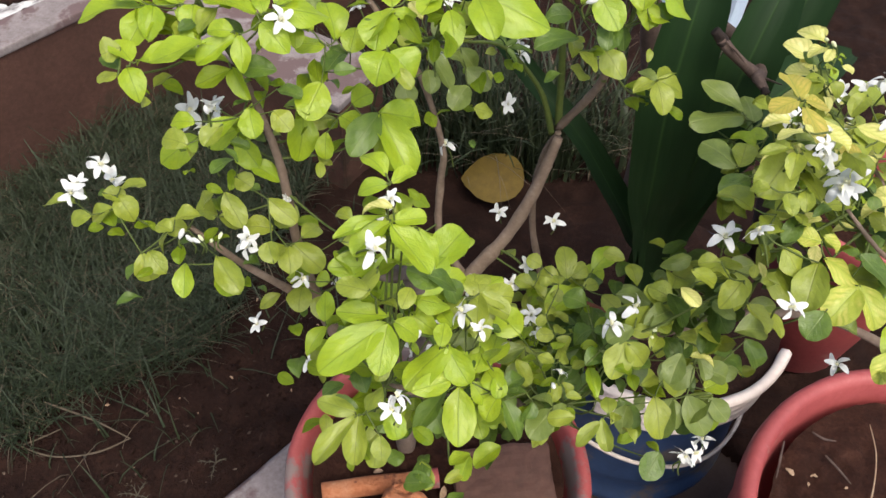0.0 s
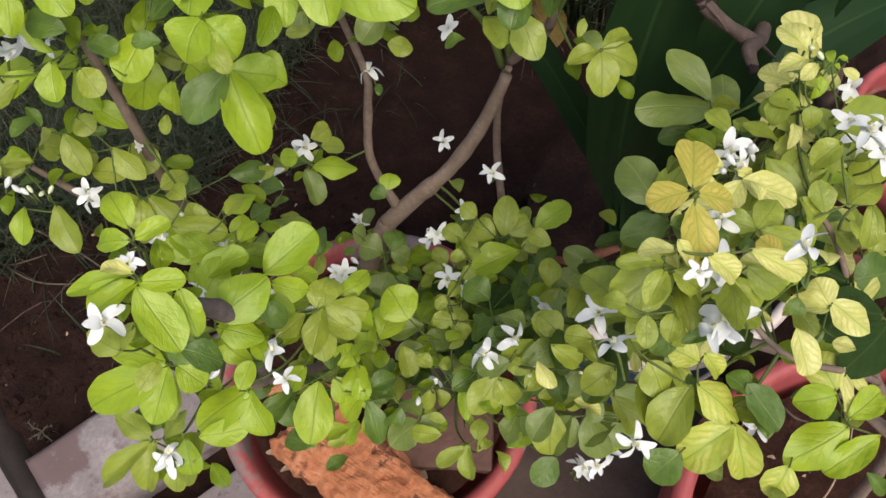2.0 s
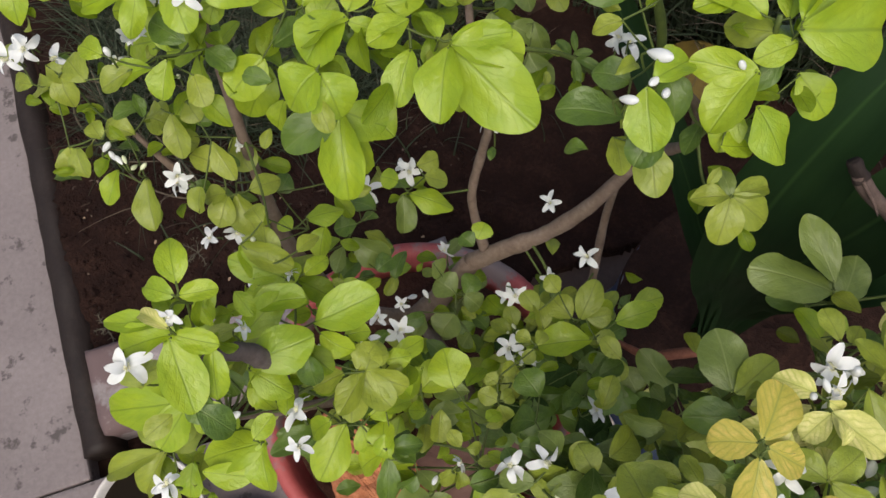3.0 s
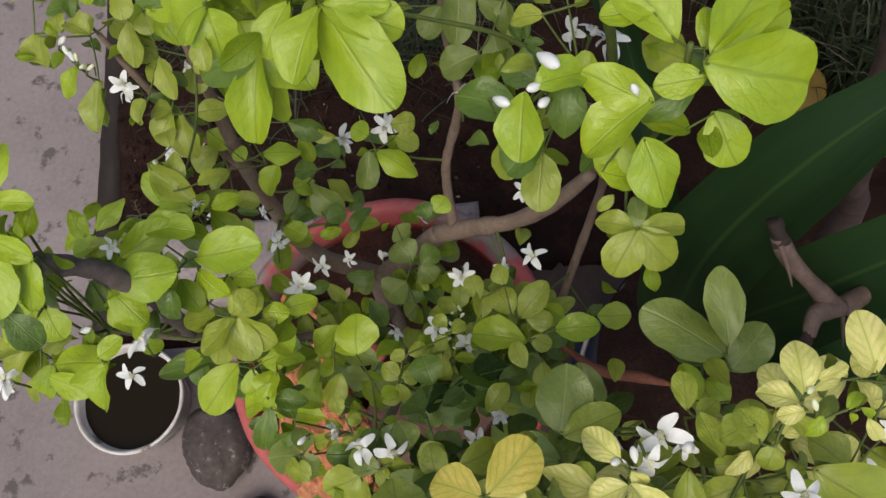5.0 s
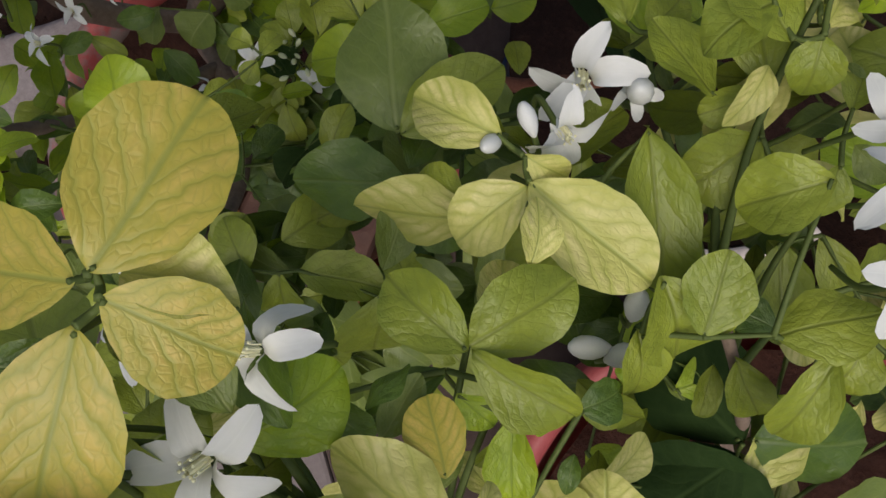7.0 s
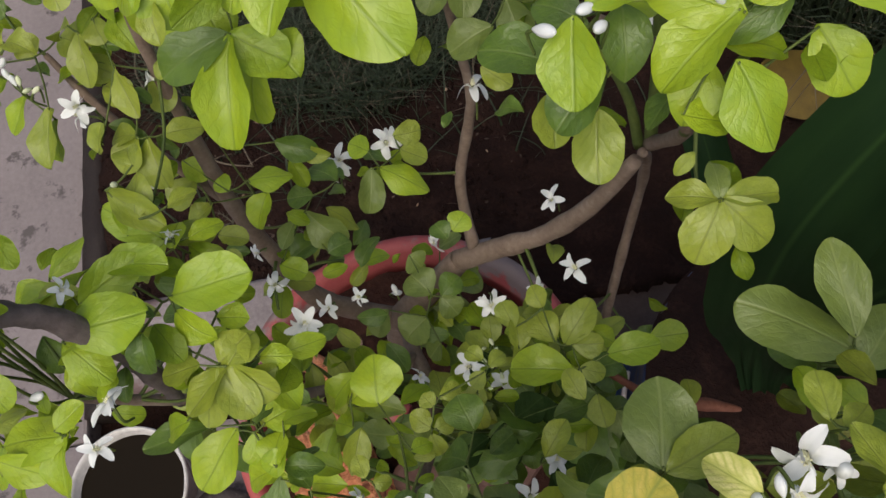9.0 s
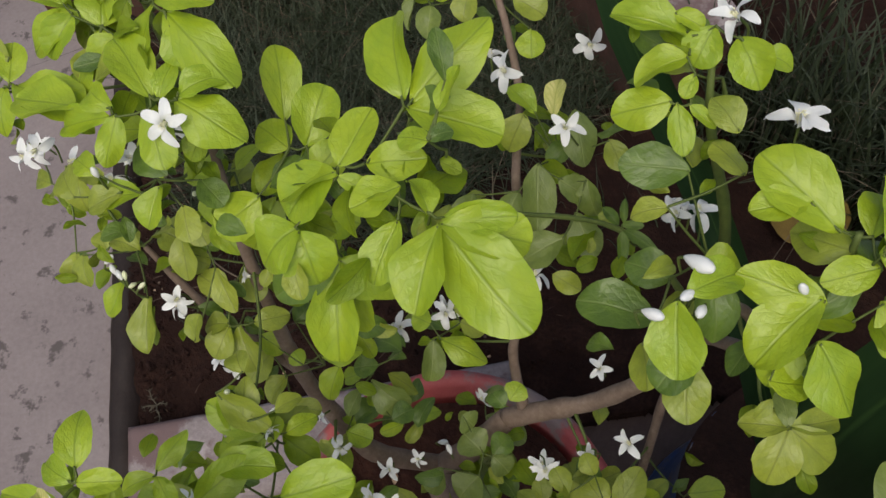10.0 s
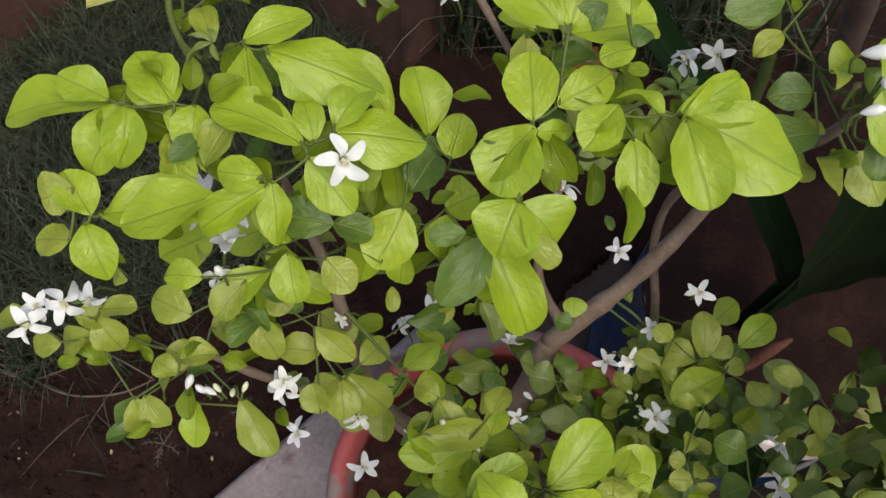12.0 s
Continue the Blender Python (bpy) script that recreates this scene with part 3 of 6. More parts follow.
white_blue_pail(PAIL)
paint_tin(Vector((-0.247, 0.2253, GROUND)), 0.081, 0.085)
stone((-0.112, 0.264, GROUND), (0.052, 0.062, 0.042), 1.0, "rounded dark stone with chalky crust")
stone((0.02, 0.222, GROUND), (0.046, 0.05, 0.032), 3.7, "smooth dark grey stone on the paving")
brick_piece("broken_brick", (0.045, 0.42, 0.183), (0.20, 0.085, 0.055), -28, BRICK, "broken orange brick lying on the pot soil", 0.021, 2.0, (6, 4))
brick_piece("tile", (0.122, 0.508, 0.166), (0.13, 0.13, 0.024), 8, BROWN_TILE, "dark brown clay tile lying in the pot", 0.004, 5.0)

flower_pot(Vector((0.70, 0.985, GROUND + 0.005)), 0.13, 0.39, 0.035, 0.016, 0.34, RED, "smaller dull red pot standing on the soil behind", soil_seed=7.0)


# ---- lily, old stem, grass ----
def blade(points, widths, material, parent, name="leaf", lift=0.22, label=""):
    """A long strap leaf with a channelled section along points."""
    pts = [Vector(p) for p in points]
    fine = []
    for i in range(len(pts) - 1):
        p0, p1, p2, p3 = pts[max(i - 1, 0)], pts[i], pts[i + 1], pts[min(i + 2, len(pts) - 1)]
        for k in range(6):
            t = k / 6
            fine.append((0.5 * (2 * p1 + (p2 - p0) * t + (2 * p0 - 5 * p1 + 4 * p2 - p3) * t * t + (3 * p1 - p0 - 3 * p2 + p3) * t ** 3), widths[i] + (widths[i + 1] - widths[i]) * t))
    fine.append((pts[-1], widths[-1]))
    verts, faces, uvs = [], [], []
    for i, (p, w) in enumerate(fine):
        d = (fine[min(i + 1, len(fine) - 1)][0] - fine[max(i - 1, 0)][0]).normalized()
        x = d.cross(Vector((0, -0.5, 1)))
        x = x.normalized() if x.length > 0.05 else Vector((0.8, 0.6, 0))
        n = x.cross(d)
        for j in (-1, -0.55, 0, 0.55, 1):
            verts.append(p + x * j * w / 2 + n * lift * w * (j * j - 0.4) + n * 0.02 * w * math.sin(i * 0.9) * abs(j))
            uvs.append((0.5 + j / 2, i / (len(fine) - 1)))
    for i in range(len(fine) - 1):
        for j in range(4):
            a = i * 5 + j
            faces.append((a, a + 1, a + 6, a + 5))
    me = bpy.data.meshes.new(name)
    me.from_pydata(verts, [], faces)
    layer = me.uv_layers.new(name="UVMap")
    for loop in me.loops:
        layer.data[loop.index].uv = uvs[loop.vertex_index]
    me.shade_smooth()
    return part(name, me, material, parent, label)


lily = thing("lily", (0.335, 0.80, 0.17), "tall lily with long dark green strap leaves growing from a pail", "plant")
blade([(0.312, 0.78, 0.15), (0.278, 0.735, 0.36), (0.262, 0.715, 0.46), (0.248, 0.702, 0.55), (0.239, 0.71, 0.66), (0.247, 0.745, 0.76), (0.268, 0.80, 0.83)], [0.022, 0.028, 0.045, 0.066, 0.072, 0.055, 0.012], STRAP, lily)
blade([(0.316, 0.785, 0.15), (0.285, 0.738, 0.36), (0.278, 0.722, 0.46), (0.282, 0.71, 0.55), (0.30, 0.72, 0.66), (0.325, 0.76, 0.74), (0.36, 0.82, 0.79)], [0.022, 0.028, 0.042, 0.058, 0.064, 0.05, 0.012], STRAP, lily)
blade([(0.322, 0.785, 0.15), (0.292, 0.742, 0.36), (0.292, 0.728, 0.46), (0.302, 0.718, 0.56), (0.33, 0.728, 0.622), (0.37, 0.765, 0.642), (0.43, 0.82, 0.64), (0.49, 0.88, 0.61)], [0.022, 0.028, 0.04, 0.054, 0.064, 0.062, 0.045, 0.012], STRAP, lily)
blade([(0.33, 0.80, 0.15), (0.318, 0.77, 0.36), (0.34, 0.785, 0.55), (0.385, 0.835, 0.68), (0.42, 0.89, 0.75), (0.45, 0.95, 0.78)], [0.022, 0.03, 0.05, 0.062, 0.05, 0.015], STRAP, lily)
blade([(0.30, 0.785, 0.15), (0.272, 0.748, 0.38), (0.254, 0.742, 0.433), (0.214, 0.746, 0.503), (0.165, 0.765, 0.57), (0.09, 0.80, 0.638), (0.0, 0.80, 0.77), (-0.04, 0.81, 0.84)], [0.022, 0.03, 0.034, 0.032, 0.028, 0.026, 0.024, 0.008], STRAP, lily)

CHARRED = rough_surface("blackened_wood", [(0.3, (0.010, 0.007, 0.006)), (0.55, (0.026, 0.018, 0.016)), (0.8, (0.06, 0.045, 0.04))], 60, 260, 0.9, 0.8, dist=0.002)
old_stem = thing("old_shrub", (0.66, 1.15, -0.13), "old woody shrub with a sawn-off forked branch beside the lily", "shrub")
part("trunk", tube([(0.66, 1.15, -0.15), (0.52, 1.0, 0.33), (0.40, 0.85, 0.58), (0.331, 0.750, 0.683), (0.316, 0.716, 0.701), (0.296, 0.708, 0.718), (0.275, 0.702, 0.738), (0.262, 0.702, 0.751)],
                   [0.016, 0.013, 0.008, 0.0060, 0.0060, 0.0054, 0.0049, 0.0049], 12, 0.3), DARK_BARK, old_stem)
part("stub", tube([(0.316, 0.715, 0.702), (0.308, 0.698, 0.712), (0.313, 0.686, 0.709)], [0.0064, 0.0054, 0.0042], 10, 0.3), DARK_BARK, old_stem, "short broken side stub")
part("cut_end", roughen(tube([(0.265, 0.702, 0.748), (0.259, 0.703, 0.7545), (0.254, 0.704, 0.759)], [0.0053, 0.0051, 0.0038], 12, 0.3), 0.002, 160, 2), CHARRED, old_stem, "blackened sawn end")
part("cut_end", roughen(tube([(0.312, 0.688, 0.7095), (0.3133, 0.6835, 0.7083), (0.314, 0.681, 0.7078)], [0.0046, 0.0043, 0.0034], 10, 0.3), 0.0015, 160, 4), CHARRED, old_stem, "blackened sawn end")
part("splinter", tube([(0.266, 0.6985, 0.751), (0.277, 0.6945, 0.744), (0.286, 0.6915, 0.735)], [0.0016, 0.0014, 0.0003], 6, 0.2), DARK_BARK, old_stem)
part("thorn", tube([(0.321, 0.712, 0.701), (0.328, 0.699, 0.707), (0.331, 0.693, 0.71)], [0.0016, 0.0008, 0.0002], 6), DARK_BARK, old_stem)
part("branch", tube([(0.355, 1.09, -0.15), (0.315, 0.985, 0.30), (0.284, 0.915, 0.481), (0.250, 0.90, 0.628), (0.222, 0.885, 0.74), (0.20, 0.88, 0.82)], [0.018, 0.015, 0.0135, 0.012, 0.011, 0.009], 12, 0.2), DARK_BARK, old_stem)
part("branch", tube([(0.397, 0.905, 0.58), (0.29, 0.95, 0.64), (0.33, 1.0, 0.68)], [0.009, 0.008, 0.006], 10, 0.2), DARK_BARK, old_stem)


def grass(name, count, where, length, material, seed, lean, label, width=0.0016):
    """Many thin bent blades, three pieces each, as one mesh."""
    rng = random.Random(seed)
    verts, faces, uvs = [], [], []
    for _ in range(count):
        x, y = where(rng)
        z = soil_height(x, y) - 0.004
        a, L = rng.uniform(0, 2 * math.pi), length * rng.uniform(0.45, 1.25)
        out, up = rng.uniform(0.1, 1.0) * lean, rng.uniform(0.55, 1.0)
        w = width * rng.uniform(0.6, 1.5)
        side = Vector((-math.sin(a), math.cos(a), 0)) * w
        o = len(verts)
        bend = rng.uniform(0.2, 1.0)
        for k in range(5):
            t = k / 4
            p = Vector((x + math.cos(a) * out * L * t ** 1.5, y + math.sin(a) * out * L * t ** 1.5, z + L * up * (t - bend * 0.55 * t * t)))
            s = side * (1 - 0.85 * t)
            verts += [p - s, p + s]
            uvs += [(0.0, t), (1.0, t)]
        faces += [(o + 2 * k, o + 2 * k + 1, o + 2 * k + 3, o + 2 * k + 2) for k in range(4)]
    me = bpy.data.meshes.new(name)
    me.from_pydata(verts, [], faces)
    layer = me.uv_layers.new(name="UVMap")
    for loop in me.loops:
        layer.data[loop.index].uv = uvs[loop.vertex_index]
    return tagged(part(name, me, material), label, "grass", kind="stuff")


def in_clump(rng):
    while True:
        u, v = rng.uniform(0.16, 0.98), rng.uniform(0.13, 0.86)
        if 0.16 * noise.noise(Vector((u * 5, v * 5, 3))) + v - 0.5 * max(0, u - 0.62) > 0.275 or rng.random() < 0.02:
            p = bed(u, v)
            return p.x, p.y


def behind(rng):
    return rng.gauss(0.14, 0.16), 1.35 + abs(rng.gauss(0, 0.12))


grass("green_grass", 13000, in_clump, 0.12, BLADE, 1, 1.0, "unmown fine dark green grass in the bed")
grass("long_grass", 420, in_clump, 0.21, BLADE, 7, 1.25, "long arching dark green blades over the grass", 0.0015)
grass("dry_grass", 2200, in_clump, 0.10, STRAW, 2, 1.2, "dry straw-coloured grass stems among the green", 0.0011)
grass("tall_grass", 900, behind, 0.42, BLADE, 3, 0.45, "tall upright dark green grass behind the bed", 0.0035)
grass("tall_straw", 160, behind, 0.34, STRAW, 5, 0.9, "dry stems at the foot of the tall grass", 0.0014)

dead = leaf_mesh("dead_leaf", YELLOW_PAINT, 0.55, 0.6, 0.18, 0.25, 0.02, 12, 0.8, 4)
tagged(part("dead_leaf", dead, None, m=Matrix.Translation((0.06, 1.305, -0.082)) @ Euler((radians(4), radians(42), radians(-86))).to_matrix().to_4x4() @ Matrix.Scale(0.135, 4)), "large fallen ochre yellow leaf leaning in the soil", "dead leaf")


def strand(name, pts, r, material, label, category):
    tagged(part(name, tube(pts, r, 6, 0.2), material), label, category)


def on_bed(u, v, lift=0.004):
    p = bed(u, v)
    return (p.x, p.y, soil_height(p.x, p.y) + lift)


strand("dry_stalk", [(-0.86, 0.79, -0.108), (-0.783, 0.702, -0.112), (-0.72, 0.678, -0.108), (-0.664, 0.669, -0.116), (-0.597, 0.700, -0.108)], [0.0012, 0.0017, 0.0019, 0.0019, 0.001], STRAW, "long dry grass stalk on the soil", "stalk")
strand("dry_stalk", [(-0.664, 0.669, -0.112), (-0.60, 0.652, -0.114), (-0.53, 0.662, -0.112), (-0.48, 0.689, -0.108)], [0.0012, 0.0016, 0.0017, 0.0012], STRAW, "bent dry stalk lying on the soil", "stalk")
strand("dry_stalk", [(-0.631, 0.735, -0.085), (-0.55, 0.715, -0.098), (-0.48, 0.689, -0.110)], [0.0022, 0.0018, 0.0012], STRAW, "bent dry stalk lying on the soil", "stalk")
strand("dry_sheath", [(0.172, 0.632, 0.436), (0.2, 0.642, 0.41), (0.236, 0.657, 0.372), (0.268, 0.682, 0.358), (0.293, 0.7, 0.344)], [0.0015, 0.003, 0.005, 0.006, 0.002], REDWOOD, "dry reddish leaf sheath lying over the pail", "dry leaf")


DEAD_WEED = rough_surface("dead_weed", [(0.3, (0.05, 0.045, 0.032)), (0.6, (0.10, 0.088, 0.062)), (0.8, (0.16, 0.14, 0.10))], 60, 200, 0.9, 0.3)


def weed(place, seed, count, reach):
    """A flattened dead weed: thin stalks with side twigs lying close to the soil."""
    rng = random.Random(seed)
    w = thing("dead_weed", place, "small dead tangled weed on bare soil", "weed")
    for k in range(count):
        a, L = 6.28 * k / count + rng.uniform(-0.4, 0.4), reach * rng.uniform(0.5, 1.0)
        pts = [Vector(place)]
        for i in range(4):
            a += rng.uniform(-0.5, 0.5)
            pts.append(pts[-1] + Vector((math.cos(a) * L / 4, math.sin(a) * L / 4, 0.006 if i < 1 else rng.uniform(-0.004, 0.003))))
        part("stalk", tube(pts, [0.0011, 0.001, 0.0009, 0.0008, 0.0004], 5), DEAD_WEED, w)
        for i in (1, 2, 3):
            for side in (-1, 1):
                b = a + side * rng.uniform(0.7, 1.2)
                e = pts[i] + Vector((math.cos(b), math.sin(b), 0.25)) * L * 0.22
                part("twig", tube([pts[i], e], [0.0007, 0.0003], 4), DEAD_WEED, w)


weed((-0.45, 0.60, soil_height(-0.45, 0.60)), 3, 6, 0.045)
weed((-0.50, 0.42, soil_height(-0.50, 0.42)), 8, 5, 0.04)
weed((-0.33, 0.655, soil_height(-0.33, 0.655)), 11, 4, 0.035)

# litter on soil and paving
chip = leaf_mesh("litter_leaf", DRY, 0.5, 1.0, 0.2, 0.5, 0.1, 5, 0.55, 9)


def litter(name, label, places, size, seed, group):
    rng = random.Random(seed)
    for p in places:
        a = rng.uniform(0, 6.28)
        m = Matrix.Translation(p) @ Euler((rng.uniform(-0.3, 0.3), rng.uniform(-0.3, 0.3), a)).to_matrix().to_4x4() @ Matrix.Scale(size * rng.uniform(0.6, 1.3), 4)
        tagged(part(name, chip, None, m=m), label, "dry leaf", group)


_r = random.Random(21)
litter("dry_petal", "small pale dry petal on the pot soil", [(0.469, 0.533, 0.234), (0.498, 0.524, 0.234), (0.492, 0.510, 0.234)] + [(POT_2.x + _r.uniform(-0.15, 0.06), POT_2.y + _r.uniform(-0.03, 0.11), 0.234) for _ in range(9)], 0.010, 5, "litter in the wide pot")
litter("dry_leaf", "curled dry leaf on the pot soil", [(POT_1.x - 0.02 + _r.uniform(-0.10, 0.12), POT_1.y + _r.uniform(-0.13, 0.02), 0.162) for _ in range(24)], 0.015, 6, "litter in the worn pot")
litter("fallen_petal", "small pale fallen petal on the soil", [on_bed(_r.uniform(0.05, 0.7), _r.uniform(-0.02, 0.3), 0.006) for _ in range(16)], 0.008, 7, "petals on the soil")

strand("rootlet", [(0.592, 0.598, 0.238), (0.588, 0.555, 0.238), (0.569, 0.504, 0.238), (0.548, 0.471, 0.238), (0.534, 0.451, 0.238)], [0.0006, 0.0009, 0.001, 0.0009, 0.0006], DRY, "long thin dry root on the pot soil", "root")
for pts in ([(0.473, 0.568, 0.238), (0.463, 0.544, 0.238), (0.452, 0.517, 0.238)], [(0.522, 0.551, 0.238), (0.534, 0.533, 0.238), (0.545, 0.514, 0.238)], [(0.513, 0.583, 0.238), (0.526, 0.574, 0.238), (0.541, 0.572, 0.238)]):
    strand("fallen_twig", pts, [0.0012, 0.0016, 0.0008], DARK_BARK, "thin dark twig lying on the pot soil", "twig")
part_stick = thing("stick", (-0.03, 0.51, 0.155), "short orange-brown stick with a red end in the pot", "stick")
part("shaft", tube([(-0.115, 0.497, 0.168), (-0.05, 0.510, 0.169), (0.012, 0.520, 0.170)], [0.0125, 0.0125, 0.012], 12, 0.1), BRICK, part_stick)
part("cap", tube([(0.009, 0.5195, 0.170), (0.034, 0.524, 0.171)], [0.0135, 0.013], 12), RED_WORN, part_stick, "red painted end")


# ---- the two flowering shrubs ----
SHAPES = [(0.56, 0.80, 0.09, 0.24, 0.03), (0.60, 0.68, 0.16, 0.10, 0.05), (0.5, 1.0, 0.06, 0.34, 0.03), (0.58, 0.62, 0.20, 0.18, 0.055), (0.53, 0.90, 0.10, 0.02, 0.04), (0.52, 0.95, 0.24, 0.34, 0.04), (0.5, 0.9, -0.08, 0.16, 0.05), (0.62, 1.05, 0.14, 0.28, 0.045), (0.47, 1.1, 0.12, 0.45, 0.04)]
LEAVES = {m.name: [leaf_mesh("leaf", m, *(s if m != GOLD else (0.58, 0.7, s[2] * 0.7, s[3] * 0.3, s[4] * 0.6)), 18, 1.0, k) for k, s in enumerate(SHAPES)] for m in (LIME, LIT_LIME, OLIVE, GREEN, SAGE, PALE, GOLD, SHADED_DEEP)}
FLAT = {name: [kinds[k] for k in (0, 1, 3, 4, 6)] for name, kinds in LEAVES.items()}
UP = Vector((0.0, -0.15, 1.0))
turn = random.Random(8)
shrub_1 = thing("flowering_shrub", (0.0, 0.58, 0.15), "lime green orange jasmine shrub with white flowers in a pot", "shrub")
shrub_2 = thing("flowering_shrub", (0.55, 0.43, 0.20), "yellowing orange jasmine shrub with white flowers in a wide pot", "shrub")
BOUGHS = {shrub_1.name: [], shrub_2.name: []}
ROOTS = {shrub_1.name: [], shrub_2.name: []}
NODES = {shrub_1.name: [], shrub_2.name: []}


def limb(shrub, name, pts, radii, n=10, material=None):
    pts = [Vector(p) for p in pts]
    for a, b in zip(pts, pts[1:]):
        BOUGHS[shrub.name] += [a.lerp(b, k / 5) for k in range(6)]
    return part(name, tube(pts, radii, n, 0.22, len(pts)), material or BARK, shrub)


limb(shrub_1, "trunk", [(-0.010, 0.575, 0.12), (-0.012, 0.578, 0.22), (0.005, 0.583, 0.334), (0.024, 0.602, 0.388), (0.038, 0.638, 0.425)], [0.015, 0.013, 0.012, 0.011, 0.010], 14)
limb(shrub_1, "branch", [(0.038, 0.638, 0.425), (0.064, 0.657, 0.455), (0.093, 0.678, 0.486), (0.118, 0.698, 0.538), (0.136, 0.715, 0.606)], [0.0095, 0.0088, 0.0078, 0.0068, 0.005], 12)
limb(shrub_1, "branch", [(0.046, 0.65, 0.445), (0.017, 0.673, 0.491), (0.015, 0.692, 0.557), (0.015, 0.697, 0.600), (-0.01, 0.71, 0.68), (-0.046, 0.76, 0.699), (-0.073, 0.782, 0.726), (-0.102, 0.802, 0.749), (-0.119, 0.828, 0.763)], [0.005, 0.0045, 0.004, 0.0035, 0.003, 0.0028, 0.0025, 0.002, 0.0015])
limb(shrub_1, "branch", [(0.162, 0.680, 0.30), (0.148, 0.712, 0.369), (0.133, 0.748, 0.418), (0.128, 0.760, 0.48), (0.130, 0.748, 0.55), (0.136, 0.722, 0.606)], [0.0046, 0.0046, 0.0044, 0.004, 0.0038, 0.0036])
limb(shrub_1, "branch", [(0.005, 0.583, 0.334), (-0.043, 0.544, 0.392), (-0.076, 0.542, 0.451), (-0.099, 0.545, 0.52), (-0.116, 0.557, 0.609), (-0.125, 0.57, 0.70), (-0.15, 0.595, 0.77)], [0.010, 0.009, 0.0078, 0.0066, 0.0052, 0.0036, 0.0024], 12)
limb(shrub_1, "branch", [(-0.15, 0.595, 0.77), (-0.186, 0.613, 0.845), (-0.189, 0.633, 0.874), (-0.191, 0.658, 0.891), (-0.197, 0.68, 0.902)], [0.0024, 0.0016, 0.0014, 0.0012, 0.0008], material=TWIG)
limb(shrub_1, "branch", [(0.007, 0.582, 0.333), (0.05, 0.559, 0.371), (0.093, 0.536, 0.388), (0.127, 0.486, 0.424), (0.144, 0.46, 0.499)], [0.008, 0.0068, 0.0058, 0.0045, 0.003])
limb(shrub_1, "branch", [(0.05, 0.559, 0.371), (0.03, 0.48, 0.46), (0.0, 0.42, 0.58), (-0.02, 0.39, 0.64)], [0.005, 0.0045, 0.0035, 0.0025])
limb(shrub_1, "branch", [(-0.012, 0.606, 0.80), (0.004, 0.622, 0.795), (0.026, 0.659, 0.765), (0.068, 0.705, 0.725), (0.11, 0.725, 0.66), (0.13, 0.728, 0.60)], [0.0009, 0.0012, 0.0014, 0.0018, 0.0024, 0.004], material=TWIG)
limb(shrub_1, "branch", [(0.136, 0.73, 0.606), (0.164, 0.70, 0.699), (0.155, 0.675, 0.785), (0.129, 0.655, 0.815)], [0.005, 0.004, 0.003, 0.002])
limb(shrub_1, "branch", [(0.164, 0.698, 0.699), (0.178, 0.699, 0.79), (0.172, 0.703, 0.848)], [0.0032, 0.0022, 0.0014], material=TWIG)
limb(shrub_1, "branch", [(0.136, 0.73, 0.606), (0.12, 0.73, 0.74), (0.089, 0.734, 0.818), (0.073, 0.75, 0.85)], [0.004, 0.0035, 0.0025, 0.0015], material=TWIG)
limb(shrub_1, "branch", [(-0.099, 0.545, 0.52), (-0.16, 0.53, 0.60), (-0.20, 0.53, 0.65)], [0.0045, 0.0035, 0.002])
part("dead_branch", roughen(tube([(-0.024, 0.404, 0.766), (-0.014, 0.415, 0.752), (-0.004, 0.426, 0.735), (0.004, 0.430, 0.690), (0.004, 0.426, 0.620), (0.0, 0.420, 0.575)], [0.0052, 0.0066, 0.0062, 0.0056, 0.005, 0.0045], 14, 0.35, 6), 0.0022, 150, 3), OLD_WOOD, shrub_1, "grey weathered dead branch stub")
limb(shrub_2, "trunk", [(0.55, 0.43, 0.17), (0.525, 0.455, 0.38), (0.492, 0.484, 0.544), (0.438, 0.498, 0.628), (0.39, 0.513, 0.70)], [0.0075, 0.0062, 0.005, 0.0036, 0.0026], 12)
limb(shrub_2, "branch", [(0.438, 0.498, 0.628), (0.39, 0.475, 0.70), (0.33, 0.455, 0.76), (0.29, 0.46, 0.80)], [0.0032, 0.0024, 0.0018, 0.0012])
limb(shrub_2, "branch", [(0.39, 0.513, 0.70), (0.36, 0.53, 0.75), (0.335, 0.545, 0.775)], [0.0026, 0.0018, 0.0012])
limb(shrub_2, "branch", [(0.492, 0.484, 0.544), (0.40, 0.53, 0.56), (0.30, 0.52, 0.58), (0.22, 0.48, 0.60), (0.18, 0.46, 0.62)], [0.005, 0.0045, 0.004, 0.003, 0.002])
limb(shrub_2, "branch", [(0.39, 0.513, 0.70), (0.34, 0.57, 0.695), (0.30, 0.61, 0.69), (0.27, 0.66, 0.68)], [0.0018, 0.0014, 0.0012, 0.0007], material=TWIG)


